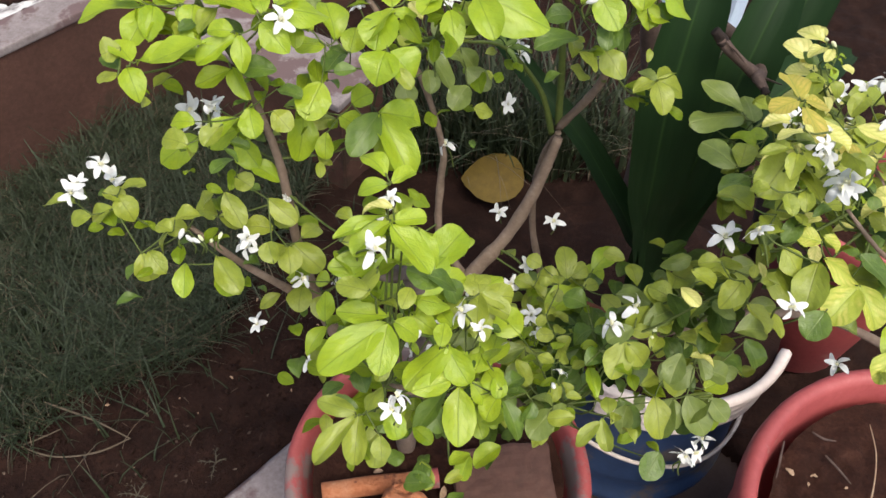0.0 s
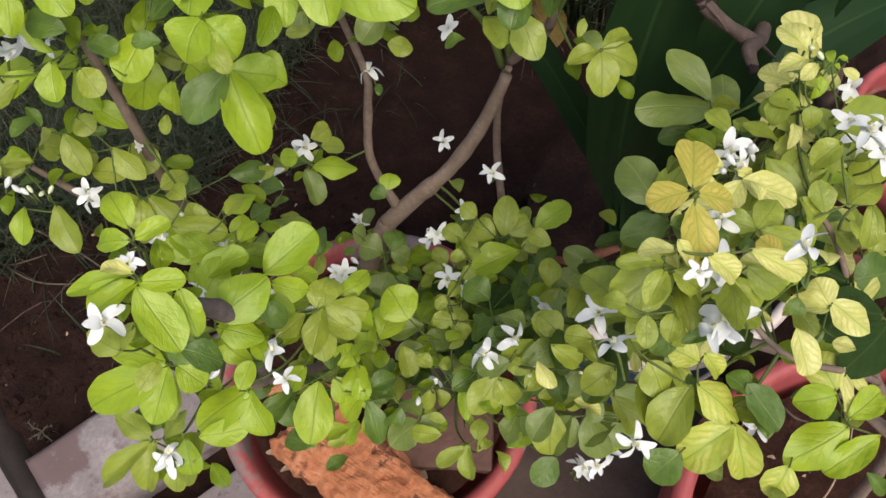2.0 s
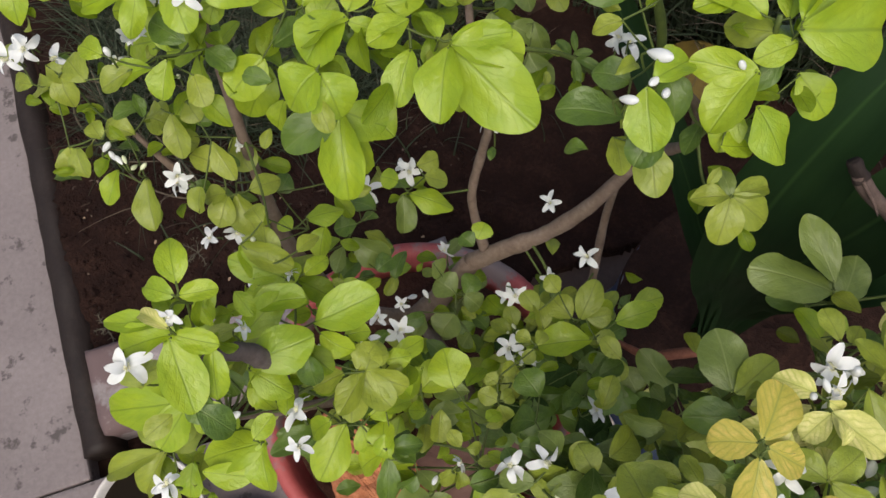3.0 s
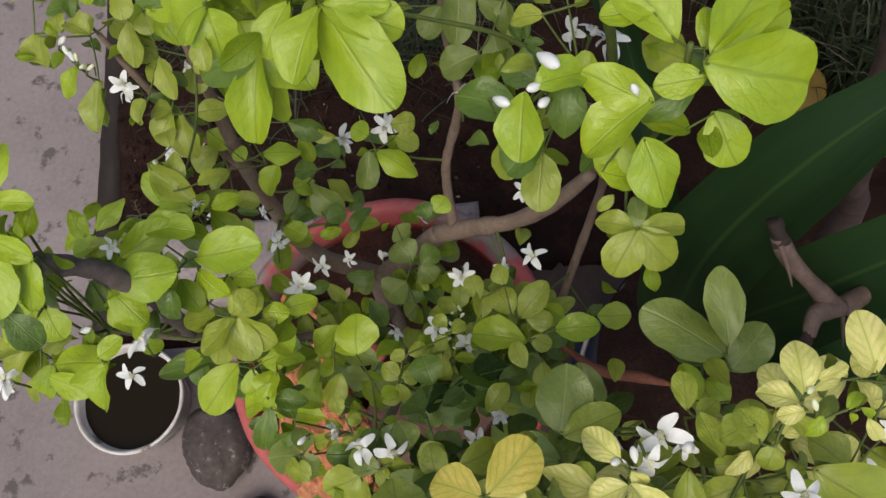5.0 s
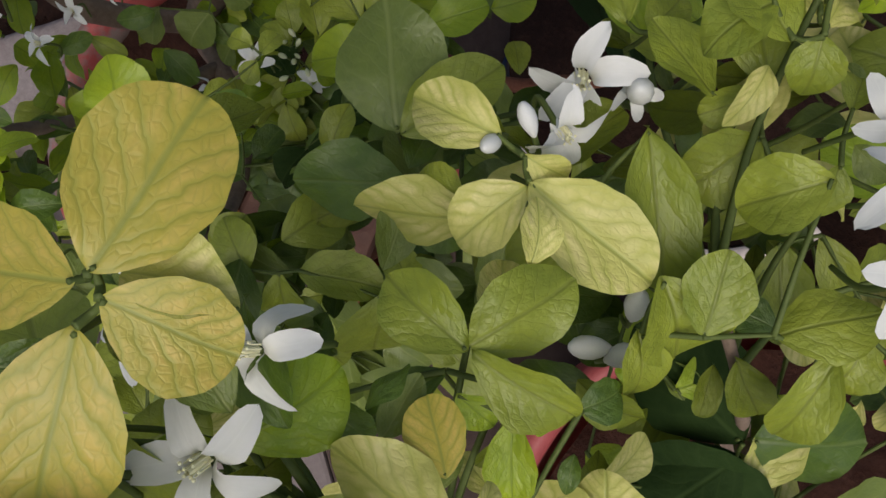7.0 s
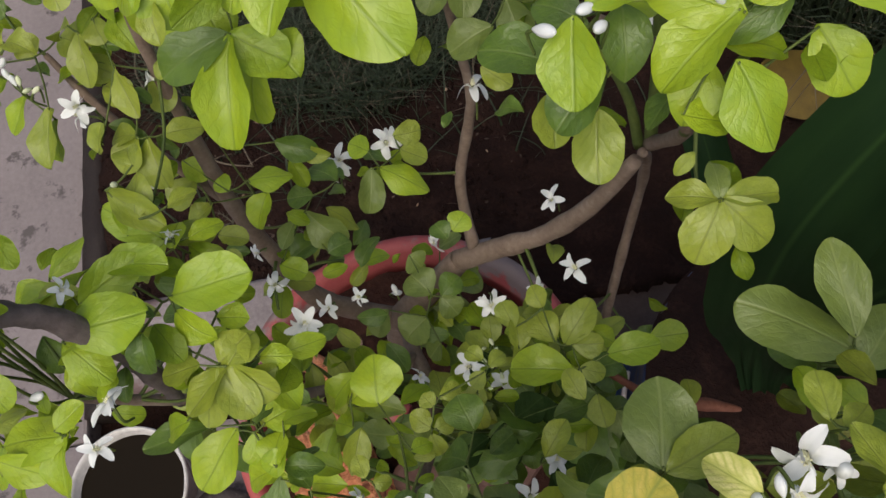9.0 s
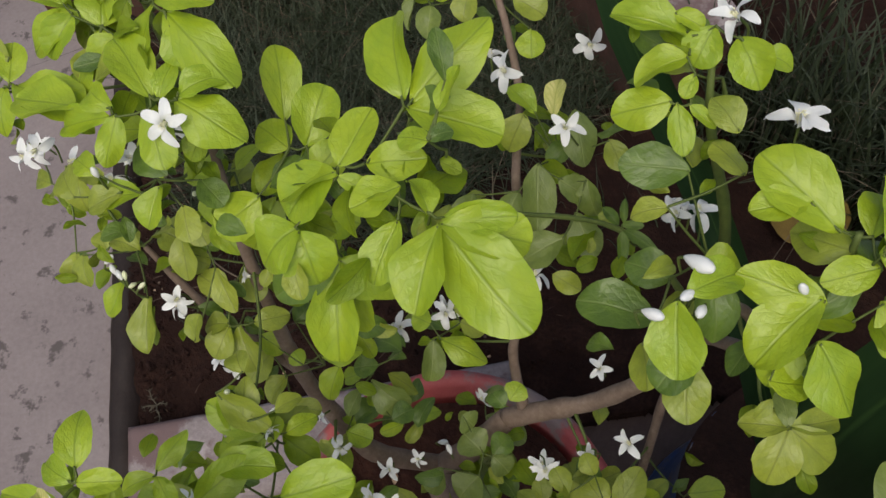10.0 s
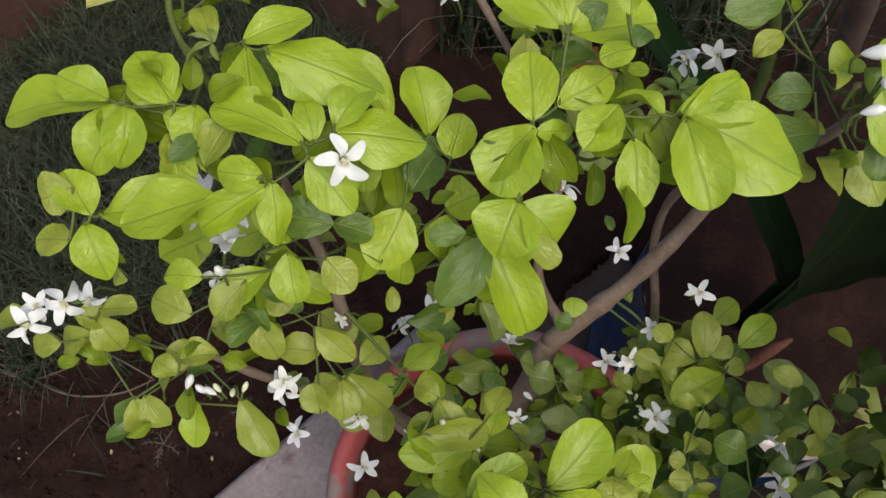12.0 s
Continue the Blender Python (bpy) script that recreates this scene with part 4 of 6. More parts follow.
def spray(shrub, root, material, leaves):
    """Leaflets from base to tip, and the thin stalks that carry them, in millimetres."""
    root = Vector(root) / 1000
    known = [r for r, _ in ROOTS[shrub.name]]
    ROOTS[shrub.name].append((root, material))
    runs, grown = [], [root]
    if root not in known:
        holder = min(BOUGHS[shrub.name], key=lambda p: (p - root).length + 0.4 * max(0.0, p.z - root.z))
        runs.append(([holder, holder.lerp(root, 0.5) + Vector((turn.uniform(-0.006, 0.006), turn.uniform(-0.006, 0.006), -0.01)), root], [0.0013, 0.0010, 0.0008]))
    ends = []
    for x0, y0, z0, x1, y1, z1, w in leaves:
        base, tip = Vector((x0, y0, z0)) / 1000, Vector((x1, y1, z1)) / 1000
        L = max((tip - base).length, 0.004)
        n = UP + Vector((turn.gauss(0, 0.28), turn.gauss(0, 0.28), 0))
        kinds = LEAVES[material.name] if L < 0.027 else FLAT[material.name]
        part("leaf", turn.choice(kinds), None, shrub, m=facing(base, tip, n, L * 1.03, w / 1000 / L))
        ends.append((base, base + (tip - base) * 0.04))
        NODES[shrub.name].append((base, L))
    while ends:
        base, stop = min(ends, key=lambda e: min((e[0] - g).length for g in grown))
        ends.remove((base, stop))
        start = min(grown, key=lambda g: (base - g).length)
        if 0.002 < (base - start).length < 0.07:
            runs.append(([start, start.lerp(base, 0.5) + Vector((0, 0, -0.002)), stop], [0.0008, 0.0007, 0.0005]))
        grown.append(base)
    for pts, r in runs:
        part("twig", tube(pts, r, 5), TWIG, shrub)


def petal_mesh(seed, spread):
    """Five narrow petals, spread and curling back, as one mesh of radius 1."""
    rng = random.Random(seed)
    one = leaf_mesh("petal", PETAL, 0.62, 0.5, 0.16, 1.1, 0.06, 10, 0.60, seed)
    placed = []
    for k in range(5):
        a = 2 * math.pi * (k + rng.uniform(-0.12, 0.12)) / 5
        placed.append((one, Euler((radians(spread + rng.uniform(-32, 32)), radians(rng.uniform(-34, 34)), a)).to_matrix().to_4x4() @ Matrix.Translation((0, 0.02, 0)) @ Matrix.Scale(rng.uniform(0.88, 1.05), 4)))
    ob = joined("petals", placed, PETAL)
    me = ob.data
    bpy.data.objects.remove(ob)
    return me


def stamen_mesh():
    bm = bmesh.new()
    for k in range(9):
        a = 2.399 * k
        r = 0.05 + 0.02 * (k % 3)
        bmesh.ops.create_icosphere(bm, subdivisions=1, radius=0.035, matrix=Matrix.Translation((r * 2 * math.cos(a), r * 2 * math.sin(a), 0.42 + 0.05 * (k % 2))))
        bmesh.ops.create_cone(bm, cap_ends=False, segments=5, radius1=0.02, radius2=0.015, depth=0.4, matrix=Matrix.Translation((r * 1.6 * math.cos(a), r * 1.6 * math.sin(a), 0.2)))
    bmesh.ops.create_cone(bm, cap_ends=False, segments=6, radius1=0.10, radius2=0.045, depth=0.5, matrix=Matrix.Translation((0, 0, 0.25)))
    me = bpy.data.meshes.new("stamen")
    bm.to_mesh(me)
    bm.free()
    me.materials.append(POLLEN)
    return me


PETALS = [petal_mesh(k, s) for k, s in enumerate((24, 8, 40, 58, 16, 34, 66, 48))]
STAMENS = stamen_mesh()


def blossom(shrub, place, radius):
    p = Vector(place) / 1000
    n = Vector((turn.gauss(0, 0.48), turn.gauss(-0.2, 0.48), 0.8)).normalized()
    m = Matrix.Translation(p) @ n.to_track_quat("Z", "Y").to_matrix().to_4x4() @ Matrix.Rotation(turn.uniform(0, 6.28), 4, "Z") @ Matrix.Scale(radius / 1000, 4)
    f = part("flower", turn.choice(PETALS), None, shrub, m=m)
    s = new("stamen", STAMENS)
    s.parent = f
    back = p - n * radius / 1000 * 1.1
    part("pedicel", tube([p, back, back + Vector((turn.uniform(-0.006, 0.006), turn.uniform(-0.006, 0.006), -0.014))], [0.0009, 0.0008, 0.0007], 5), TWIG, shrub)


def bud_mesh():
    bm = bmesh.new()
    bmesh.ops.create_uvsphere(bm, u_segments=10, v_segments=8, radius=0.5)
    for v in bm.verts:
        t = v.co.z + 0.5
        k = 0.42 + 0.40 * math.sin(min(t, 1) * math.pi * 0.72)
        v.co.x *= k
        v.co.y *= k
    for f in bm.faces:
        f.smooth = True
    me = bpy.data.meshes.new("flower_bud")
    bm.to_mesh(me)
    bm.free()
    me.uv_layers.new(name="UVMap")
    return me


BUDS = [bud_mesh(), bud_mesh()]
BUDS[0].materials.append(PETAL)
BUDS[1].materials.append(BUD)


def bud(shrub, place, length):
    p = Vector(place) / 1000
    n = Vector((turn.gauss(0, 0.6), turn.gauss(0, 0.6), 0.45)).normalized()
    m = Matrix.Translation(p) @ n.to_track_quat("Z", "Y").to_matrix().to_4x4() @ Matrix.Diagonal((0.78, 0.78, 1.3, 1.0)) @ Matrix.Scale(length * 1.1 / 1000, 4)
    part("flower_bud", BUDS[0 if length > 5 else 1], None, shrub, m=m)
    foot = p - n * length * 0.5 / 1000
    part("pedicel", tube([foot, foot - n * 0.004 - Vector((0, 0, 0.004)), foot - Vector((0, 0, 0.016))], [0.0008, 0.0008, 0.0006], 5), TWIG, shrub)


def berry_mesh():
    bm = bmesh.new()
    bmesh.ops.create_uvsphere(bm, u_segments=18, v_segments=12, radius=0.5)
    for v in bm.verts:
        v.co.x *= 0.82
        v.co.y *= 0.82
    for f in bm.faces:
        f.smooth = True
    me = bpy.data.meshes.new("berry")
    bm.to_mesh(me)
    bm.free()
    me.uv_layers.new(name="UVMap")
    me.materials.append(BERRY)
    return me


BERRIES = berry_mesh()


def berry(shrub, place, length, lean):
    p = Vector(place) / 1000
    n = Vector(lean).normalized()
    part("berry", BERRIES, None, shrub, "unripe smooth green berry", m=Matrix.Translation(p) @ n.to_track_quat("Z", "Y").to_matrix().to_4x4() @ Matrix.Scale(length / 1000, 4))
    part("pedicel", tube([p - n * length * 0.0005, p - n * length * 0.0009, p - n * length * 0.0009 - Vector((0, 0, 0.012))], [0.0009, 0.0009, 0.0007], 5), TWIG, shrub)


# ---- leaf sprays of the two shrubs: leaf base, leaf tip and width, in millimetres ----
spray(shrub_1, (-187, 624, 849), LIME, [(-206, 659, 890, -232, 647, 886, 18), (-188, 669, 893, -204, 659, 888, 17), (-176, 678, 895, -155, 662, 878, 27), (-151, 670, 888, -125, 665, 880, 19), (-186, 659, 888, -208, 644, 881, 17), (-164, 655, 884, -141, 650, 875, 17), (-165, 652, 882, -170, 640, 878, 12), (-161, 634, 874, -144, 638, 870, 13), (-186, 673, 895, -194, 658, 889, 19)])
spray(shrub_1, (-187, 624, 849), PALE, [(-184, 631, 875, -221, 612, 867, 17), (-180, 634, 876, -153, 636, 870, 17)])
spray(shrub_1, (-175, 606, 846), LIME, [(-154, 604, 864, -129, 620, 868, 17), (-145, 603, 863, -94, 596, 855, 26), (-152, 602, 863, -147, 578, 845, 23), (-138, 599, 860, -119, 592, 851, 19)])
spray(shrub_1, (-175, 606, 846), SAGE, [(-166, 602, 864, -175, 602, 867, 3), (-166, 602, 864, -177, 594, 859, 3), (-165, 602, 864, -168, 608, 866, 4), (-166, 601, 864, -163, 596, 860, 3)])
spray(shrub_1, (-191, 590, 824), LIME, [(-183, 584, 842, -202, 603, 850, 25), (-202, 580, 843, -202, 556, 832, 18), (-174, 585, 842, -174, 565, 834, 18), (-210, 581, 844, -232, 588, 848, 18), (-183, 569, 835, -175, 551, 827, 17)])
spray(shrub_1, (-65, 607, 772), LIME, [(-93, 614, 801, -121, 641, 818, 21), (-75, 610, 797, -84, 639, 812, 26), (-63, 602, 791, -60, 621, 802, 20), (-83, 605, 795, -107, 605, 796, 21), (-83, 577, 782, -93, 549, 769, 27)])
spray(shrub_1, (-65, 607, 772), GREEN, [(-81, 584, 785, -71, 605, 789, 22)])
spray(shrub_1, (-128, 571, 829), LIME, [(-112, 574, 850, -74, 580, 844, 25), (-112, 576, 852, -100, 599, 856, 18), (-121, 563, 846, -100, 547, 834, 20), (-119, 569, 849, -127, 587, 855, 13), (-123, 568, 849, -162, 580, 856, 22), (-138, 553, 844, -157, 552, 845, 15), (-136, 550, 842, -163, 533, 830, 16), (-134, 552, 843, -129, 531, 826, 14), (-156, 543, 841, -194, 530, 832, 27)])
spray(shrub_1, (-153, 554, 759), LIME, [(-143, 540, 773, -167, 524, 765, 18), (-136, 549, 776, -130, 528, 765, 19), (-174, 532, 774, -193, 531, 774, 15)])
spray(shrub_1, (-153, 554, 759), OLIVE, [(-154, 534, 771, -166, 516, 766, 17), (-118, 549, 774, -103, 537, 767, 18), (-177, 515, 766, -198, 521, 767, 18)])
spray(shrub_1, (-153, 554, 759), GREEN, [(-117, 565, 782, -97, 562, 779, 17)])
spray(shrub_1, (-22, 640, 837), LIME, [(-21, 636, 856, -53, 665, 865, 27), (-17, 637, 856, -10, 684, 875, 26), (-18, 634, 855, 23, 653, 848, 28), (-29, 597, 840, -33, 627, 848, 25), (-19, 605, 842, 3, 621, 849, 18), (-32, 596, 839, -40, 567, 827, 30), (-27, 593, 838, -10, 599, 834, 10), (-31, 566, 825, -39, 543, 815, 32), (-29, 565, 824, -9, 554, 811, 28)])
spray(shrub_1, (10, 630, 850), GREEN, [(1, 643, 879, -16, 658, 887, 11), (8, 621, 868, 14, 631, 869, 10)])
spray(shrub_1, (10, 630, 850), LIME, [(5, 632, 873, 3, 650, 884, 12), (9, 621, 868, -5, 616, 865, 14)])
spray(shrub_1, (71, 717, 708), GREEN, [(67, 707, 726, 54, 710, 729, 7), (69, 709, 727, 61, 720, 733, 5), (70, 707, 725, 94, 708, 724, 8), (70, 706, 725, 80, 693, 714, 8), (68, 708, 726, 79, 714, 728, 6)])
spray(shrub_1, (-103, 802, 726), LIME, [(-142, 788, 746, -159, 777, 740, 17), (-131, 794, 747, -122, 771, 734, 22), (-126, 799, 749, -101, 814, 753, 17), (-131, 797, 749, -135, 814, 754, 13), (-57, 787, 735, -47, 773, 728, 19), (-161, 810, 758, -163, 797, 752, 20)])
spray(shrub_1, (-103, 802, 726), OLIVE, [(-107, 785, 741, -100, 768, 732, 18), (-80, 797, 742, -57, 800, 737, 20), (-124, 817, 757, -109, 828, 755, 17)])
spray(shrub_1, (-103, 802, 726), SAGE, [(-138, 772, 738, -132, 746, 723, 9), (-125, 765, 733, -115, 748, 724, 17)])
spray(shrub_1, (-103, 802, 726), PALE, [(-81, 837, 761, -79, 823, 750, 13)])
spray(shrub_1, (82, 751, 831), LIME, [(63, 746, 853, 25, 738, 854, 20), (69, 755, 856, 70, 739, 844, 20), (81, 756, 856, 102, 744, 848, 20), (67, 739, 849, 51, 719, 841, 18), (72, 720, 839, 51, 703, 828, 21), (75, 720, 839, 90, 705, 827, 13), (74, 734, 846, 76, 723, 841, 9), (80, 722, 840, 95, 722, 834, 8), (50, 750, 857, 65, 752, 855, 10), (94, 756, 854, 109, 760, 852, 14)])
spray(shrub_1, (82, 751, 831), OLIVE, [(106, 724, 838, 87, 731, 843, 16)])
spray(shrub_1, (123, 689, 787), GREEN, [(96, 705, 819, 66, 691, 816, 23), (123, 645, 788, 87, 632, 789, 24), (117, 662, 797, 95, 658, 797, 20)])
spray(shrub_1, (123, 689, 787), OLIVE, [(97, 687, 811, 84, 675, 807, 13), (123, 633, 783, 139, 619, 776, 20), (143, 639, 783, 161, 617, 771, 22), (118, 717, 822, 97, 723, 824, 17)])
spray(shrub_1, (123, 689, 787), LIME, [(125, 674, 800, 140, 686, 802, 20)])
spray(shrub_1, (-125, 543, 618), OLIVE, [(-119, 528, 635, -132, 516, 635, 18), (-117, 527, 635, -112, 504, 629, 22), (-113, 531, 634, -87, 515, 619, 24), (-136, 565, 647, -113, 551, 640, 25), (-174, 506, 643, -151, 477, 632, 22), (-228, 498, 655, -213, 483, 646, 18), (-178, 542, 652, -157, 548, 643, 20), (-198, 544, 656, -181, 550, 652, 26), (-201, 524, 653, -220, 526, 658, 18), (-106, 539, 634, -93, 560, 630, 18), (-131, 542, 641, -157, 539, 646, 20)])
spray(shrub_1, (-82, 559, 538), LIME, [(-87, 546, 559, -99, 549, 562, 17), (-82, 560, 560, -61, 584, 560, 21), (-66, 563, 557, -58, 539, 548, 21), (-128, 542, 566, -106, 545, 561, 19)])
spray(shrub_1, (-82, 559, 538), OLIVE, [(-75, 518, 550, -56, 529, 549, 16), (-93, 532, 557, -91, 509, 552, 21), (-112, 538, 563, -112, 512, 559, 23)])
spray(shrub_1, (-82, 559, 538), GREEN, [(-84, 593, 567, -57, 607, 560, 20), (-113, 566, 568, -111, 584, 571, 19)])
spray(shrub_1, (-58, 572, 505), SAGE, [(-52, 565, 522, -49, 543, 512, 17), (-49, 574, 524, -16, 576, 507, 28)])
spray(shrub_1, (-58, 572, 505), GREEN, [(-52, 587, 527, -67, 574, 525, 20), (-44, 607, 529, -69, 604, 531, 25), (-18, 562, 514, -11, 579, 514, 20)])
spray(shrub_1, (-58, 572, 505), LIME, [(-41, 533, 513, -21, 540, 511, 20)])
spray(shrub_1, (-34, 638, 512), LIME, [(-39, 638, 535, -54, 633, 538, 20), (-26, 634, 531, 13, 644, 527, 23), (45, 632, 513, 44, 647, 518, 19)])
spray(shrub_1, (-34, 638, 512), SAGE, [(-30, 630, 531, -14, 605, 514, 21)])
spray(shrub_1, (-34, 638, 512), OLIVE, [(-22, 654, 534, -3, 661, 527, 22), (-32, 658, 537, -20, 675, 533, 20)])
spray(shrub_1, (-34, 638, 512), GREEN, [(45, 625, 512, 31, 629, 514, 17)])
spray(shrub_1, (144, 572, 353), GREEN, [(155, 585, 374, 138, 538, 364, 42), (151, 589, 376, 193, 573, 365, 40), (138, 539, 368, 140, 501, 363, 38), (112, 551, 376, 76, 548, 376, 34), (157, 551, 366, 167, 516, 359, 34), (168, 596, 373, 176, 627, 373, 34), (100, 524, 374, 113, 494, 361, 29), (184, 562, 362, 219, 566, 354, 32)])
spray(shrub_1, (48, 597, 423), SAGE, [(44, 597, 444, 22, 600, 449, 30), (51, 601, 443, 70, 599, 434, 22), (52, 581, 439, 50, 557, 436, 30), (73, 573, 432, 72, 559, 426, 22), (11, 610, 454, 24, 610, 448, 22), (23, 566, 443, 29, 544, 438, 22)])
spray(shrub_1, (48, 597, 423), GREEN, [(51, 601, 443, 52, 623, 444, 22)])
spray(shrub_1, (0, 743, 690), SAGE, [(-3, 723, 705, 19, 693, 683, 25), (-3, 761, 721, 21, 743, 700, 22), (27, 734, 700, 43, 723, 684, 18), (33, 716, 690, 57, 703, 676, 23), (36, 700, 683, 22, 676, 674, 24), (13, 724, 701, 32, 728, 692, 19), (-3, 703, 697, 1, 681, 688, 19), (-25, 684, 697, -20, 667, 683, 22)])
spray(shrub_1, (0, 743, 690), OLIVE, [(-27, 740, 720, -24, 719, 704, 21), (24, 761, 711, 42, 754, 701, 16), (43, 679, 672, 62, 684, 664, 15)])
spray(shrub_1, (0, 743, 690), LIME, [(-21, 744, 721, -45, 749, 725, 16)])
spray(shrub_1, (0, 743, 690), PALE, [(-12, 750, 719, -24, 772, 726, 15)])
spray(shrub_1, (-271, 544, 667), OLIVE, [(-291, 528, 679, -319, 528, 673, 17), (-256, 533, 684, -242, 519, 669, 21), (-254, 537, 689, -233, 540, 692, 15), (-258, 524, 677, -281, 520, 666, 19), (-233, 496, 654, -226, 482, 635, 23), (-212, 510, 668, -219, 499, 652, 18), (-207, 517, 674, -187, 524, 678, 17), (-207, 510, 668, -222, 517, 670, 15), (-277, 520, 672, -295, 515, 667, 14), (-269, 534, 685, -251, 534, 680, 16)])
spray(shrub_1, (-164, 601, 693), LIME, [(-196, 585, 706, -231, 574, 683, 28), (-160, 591, 713, -189, 582, 701, 24), (-162, 587, 709, -143, 565, 693, 23), (-149, 568, 693, -124, 561, 687, 19), (-169, 503, 637, -162, 483, 617, 21), (-202, 503, 634, -202, 479, 617, 19), (-150, 597, 717, -146, 614, 728, 14)])
spray(shrub_1, (-164, 601, 693), OLIVE, [(-181, 550, 675, -191, 541, 666, 20), (-171, 550, 676, -155, 531, 653, 20), (-162, 561, 685, -148, 553, 681, 19), (-133, 546, 675, -109, 534, 659, 19), (-125, 503, 639, -131, 517, 651, 20)])
spray(shrub_1, (-102, 613, 720), LIME, [(-104, 595, 732, -104, 565, 705, 28), (-84, 582, 723, -85, 568, 705, 16), (-93, 597, 735, -120, 600, 736, 18), (-64, 601, 739, -48, 608, 747, 27), (-73, 593, 733, -54, 585, 723, 27), (-49, 591, 731, -44, 575, 714, 27), (-31, 587, 730, -22, 564, 700, 32), (-31, 595, 735, -5, 594, 732, 27)])
spray(shrub_2, (402, 506, 706), SHADED_DEEP, [(396, 505, 728, 352, 502, 729, 29), (400, 501, 728, 378, 466, 720, 29)])
spray(shrub_2, (402, 506, 706), SAGE, [(399, 505, 728, 434, 525, 717, 29)])
spray(shrub_2, (402, 506, 706), GREEN, [(352, 493, 732, 351, 476, 730, 15)])
spray(shrub_2, (402, 506, 706), LIME, [(350, 522, 734, 359, 533, 733, 13), (343, 525, 734, 335, 517, 735, 11), (413, 550, 729, 427, 541, 727, 13), (414, 576, 730, 434, 573, 725, 13)])
spray(shrub_2, (402, 506, 706), OLIVE, [(379, 551, 732, 380, 565, 731, 18), (389, 563, 731, 391, 545, 727, 15), (426, 558, 727, 421, 580, 731, 13)])
spray(shrub_2, (359, 689, 729), PALE, [(346, 679, 747, 318, 694, 758, 21), (325, 653, 734, 327, 667, 739, 12), (341, 684, 750, 334, 674, 745, 15)])
spray(shrub_2, (359, 689, 729), OLIVE, [(371, 638, 722, 347, 637, 725, 22), (390, 628, 716, 404, 611, 698, 26)])
spray(shrub_2, (359, 689, 729), LIME, [(383, 612, 706, 357, 614, 707, 25)])
spray(shrub_1, (155, 621, 466), OLIVE, [(151, 617, 487, 127, 626, 488, 25), (158, 619, 487, 154, 653, 503, 23), (162, 623, 488, 180, 636, 491, 19), (134, 597, 481, 117, 616, 487, 18), (197, 607, 479, 215, 593, 469, 21), (176, 613, 483, 193, 622, 482, 15), (122, 607, 486, 102, 617, 488, 18), (130, 630, 495, 114, 636, 500, 17)])
spray(shrub_1, (155, 621, 466), LIME, [(186, 632, 490, 210, 658, 501, 24), (176, 610, 483, 136, 585, 479, 31)])
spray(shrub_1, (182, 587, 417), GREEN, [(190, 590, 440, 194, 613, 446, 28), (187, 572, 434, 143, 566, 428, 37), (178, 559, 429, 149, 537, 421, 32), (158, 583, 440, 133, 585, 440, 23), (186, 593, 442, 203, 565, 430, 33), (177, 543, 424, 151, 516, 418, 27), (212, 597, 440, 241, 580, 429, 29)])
spray(shrub_1, (182, 587, 417), SHADED_DEEP, [(157, 563, 433, 165, 586, 442, 26), (120, 572, 439, 100, 581, 443, 24), (149, 539, 425, 141, 512, 412, 26), (199, 556, 426, 233, 556, 425, 31)])
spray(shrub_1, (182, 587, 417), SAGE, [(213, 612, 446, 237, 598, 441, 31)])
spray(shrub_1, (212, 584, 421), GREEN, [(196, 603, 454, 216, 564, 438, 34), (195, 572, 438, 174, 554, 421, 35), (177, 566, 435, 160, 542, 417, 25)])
spray(shrub_1, (212, 584, 421), SHADED_DEEP, [(223, 562, 433, 208, 535, 411, 30), (177, 588, 446, 162, 570, 430, 24), (152, 554, 429, 172, 531, 412, 27)])
spray(shrub_2, (305, 585, 422), SAGE, [(267, 607, 457, 220, 628, 467, 28), (320, 550, 428, 350, 559, 431, 30)])
spray(shrub_2, (305, 585, 422), GREEN, [(262, 584, 445, 233, 595, 441, 25), (301, 575, 441, 274, 563, 431, 30), (322, 568, 438, 343, 581, 438, 29), (252, 561, 432, 234, 545, 427, 24)])
spray(shrub_2, (305, 585, 422), OLIVE, [(298, 628, 467, 318, 598, 446, 14), (290, 630, 469, 286, 608, 456, 13), (269, 580, 443, 263, 562, 431, 18), (292, 564, 435, 324, 588, 443, 30), (270, 540, 423, 296, 535, 414, 30), (324, 629, 469, 345, 643, 472, 25)])
spray(shrub_2, (305, 585, 422), LIME, [(313, 532, 418, 338, 544, 422, 25), (256, 543, 424, 245, 538, 419, 16)])
spray(shrub_2, (338, 643, 663), OLIVE, [(305, 616, 688, 286, 624, 695, 16), (336, 637, 684, 336, 616, 680, 22), (347, 609, 676, 373, 609, 669, 30), (388, 639, 672, 418, 684, 662, 37), (334, 595, 676, 329, 571, 670, 25), (317, 618, 685, 322, 603, 683, 18), (387, 620, 668, 408, 630, 664, 25)])
spray(shrub_2, (338, 643, 663), PALE, [(348, 668, 687, 332, 690, 697, 23), (354, 665, 685, 329, 650, 689, 23), (347, 639, 682, 372, 653, 674, 16), (399, 671, 675, 400, 692, 673, 22), (363, 633, 677, 390, 631, 663, 22)])
spray(shrub_2, (338, 643, 663), GREEN, [(329, 621, 682, 331, 593, 678, 22), (370, 606, 671, 365, 582, 661, 29)])
spray(shrub_2, (395, 573, 657), PALE, [(379, 572, 680, 399, 555, 675, 18), (389, 580, 679, 400, 560, 671, 16), (410, 589, 677, 432, 578, 673, 16), (433, 567, 674, 435, 549, 669, 13)])
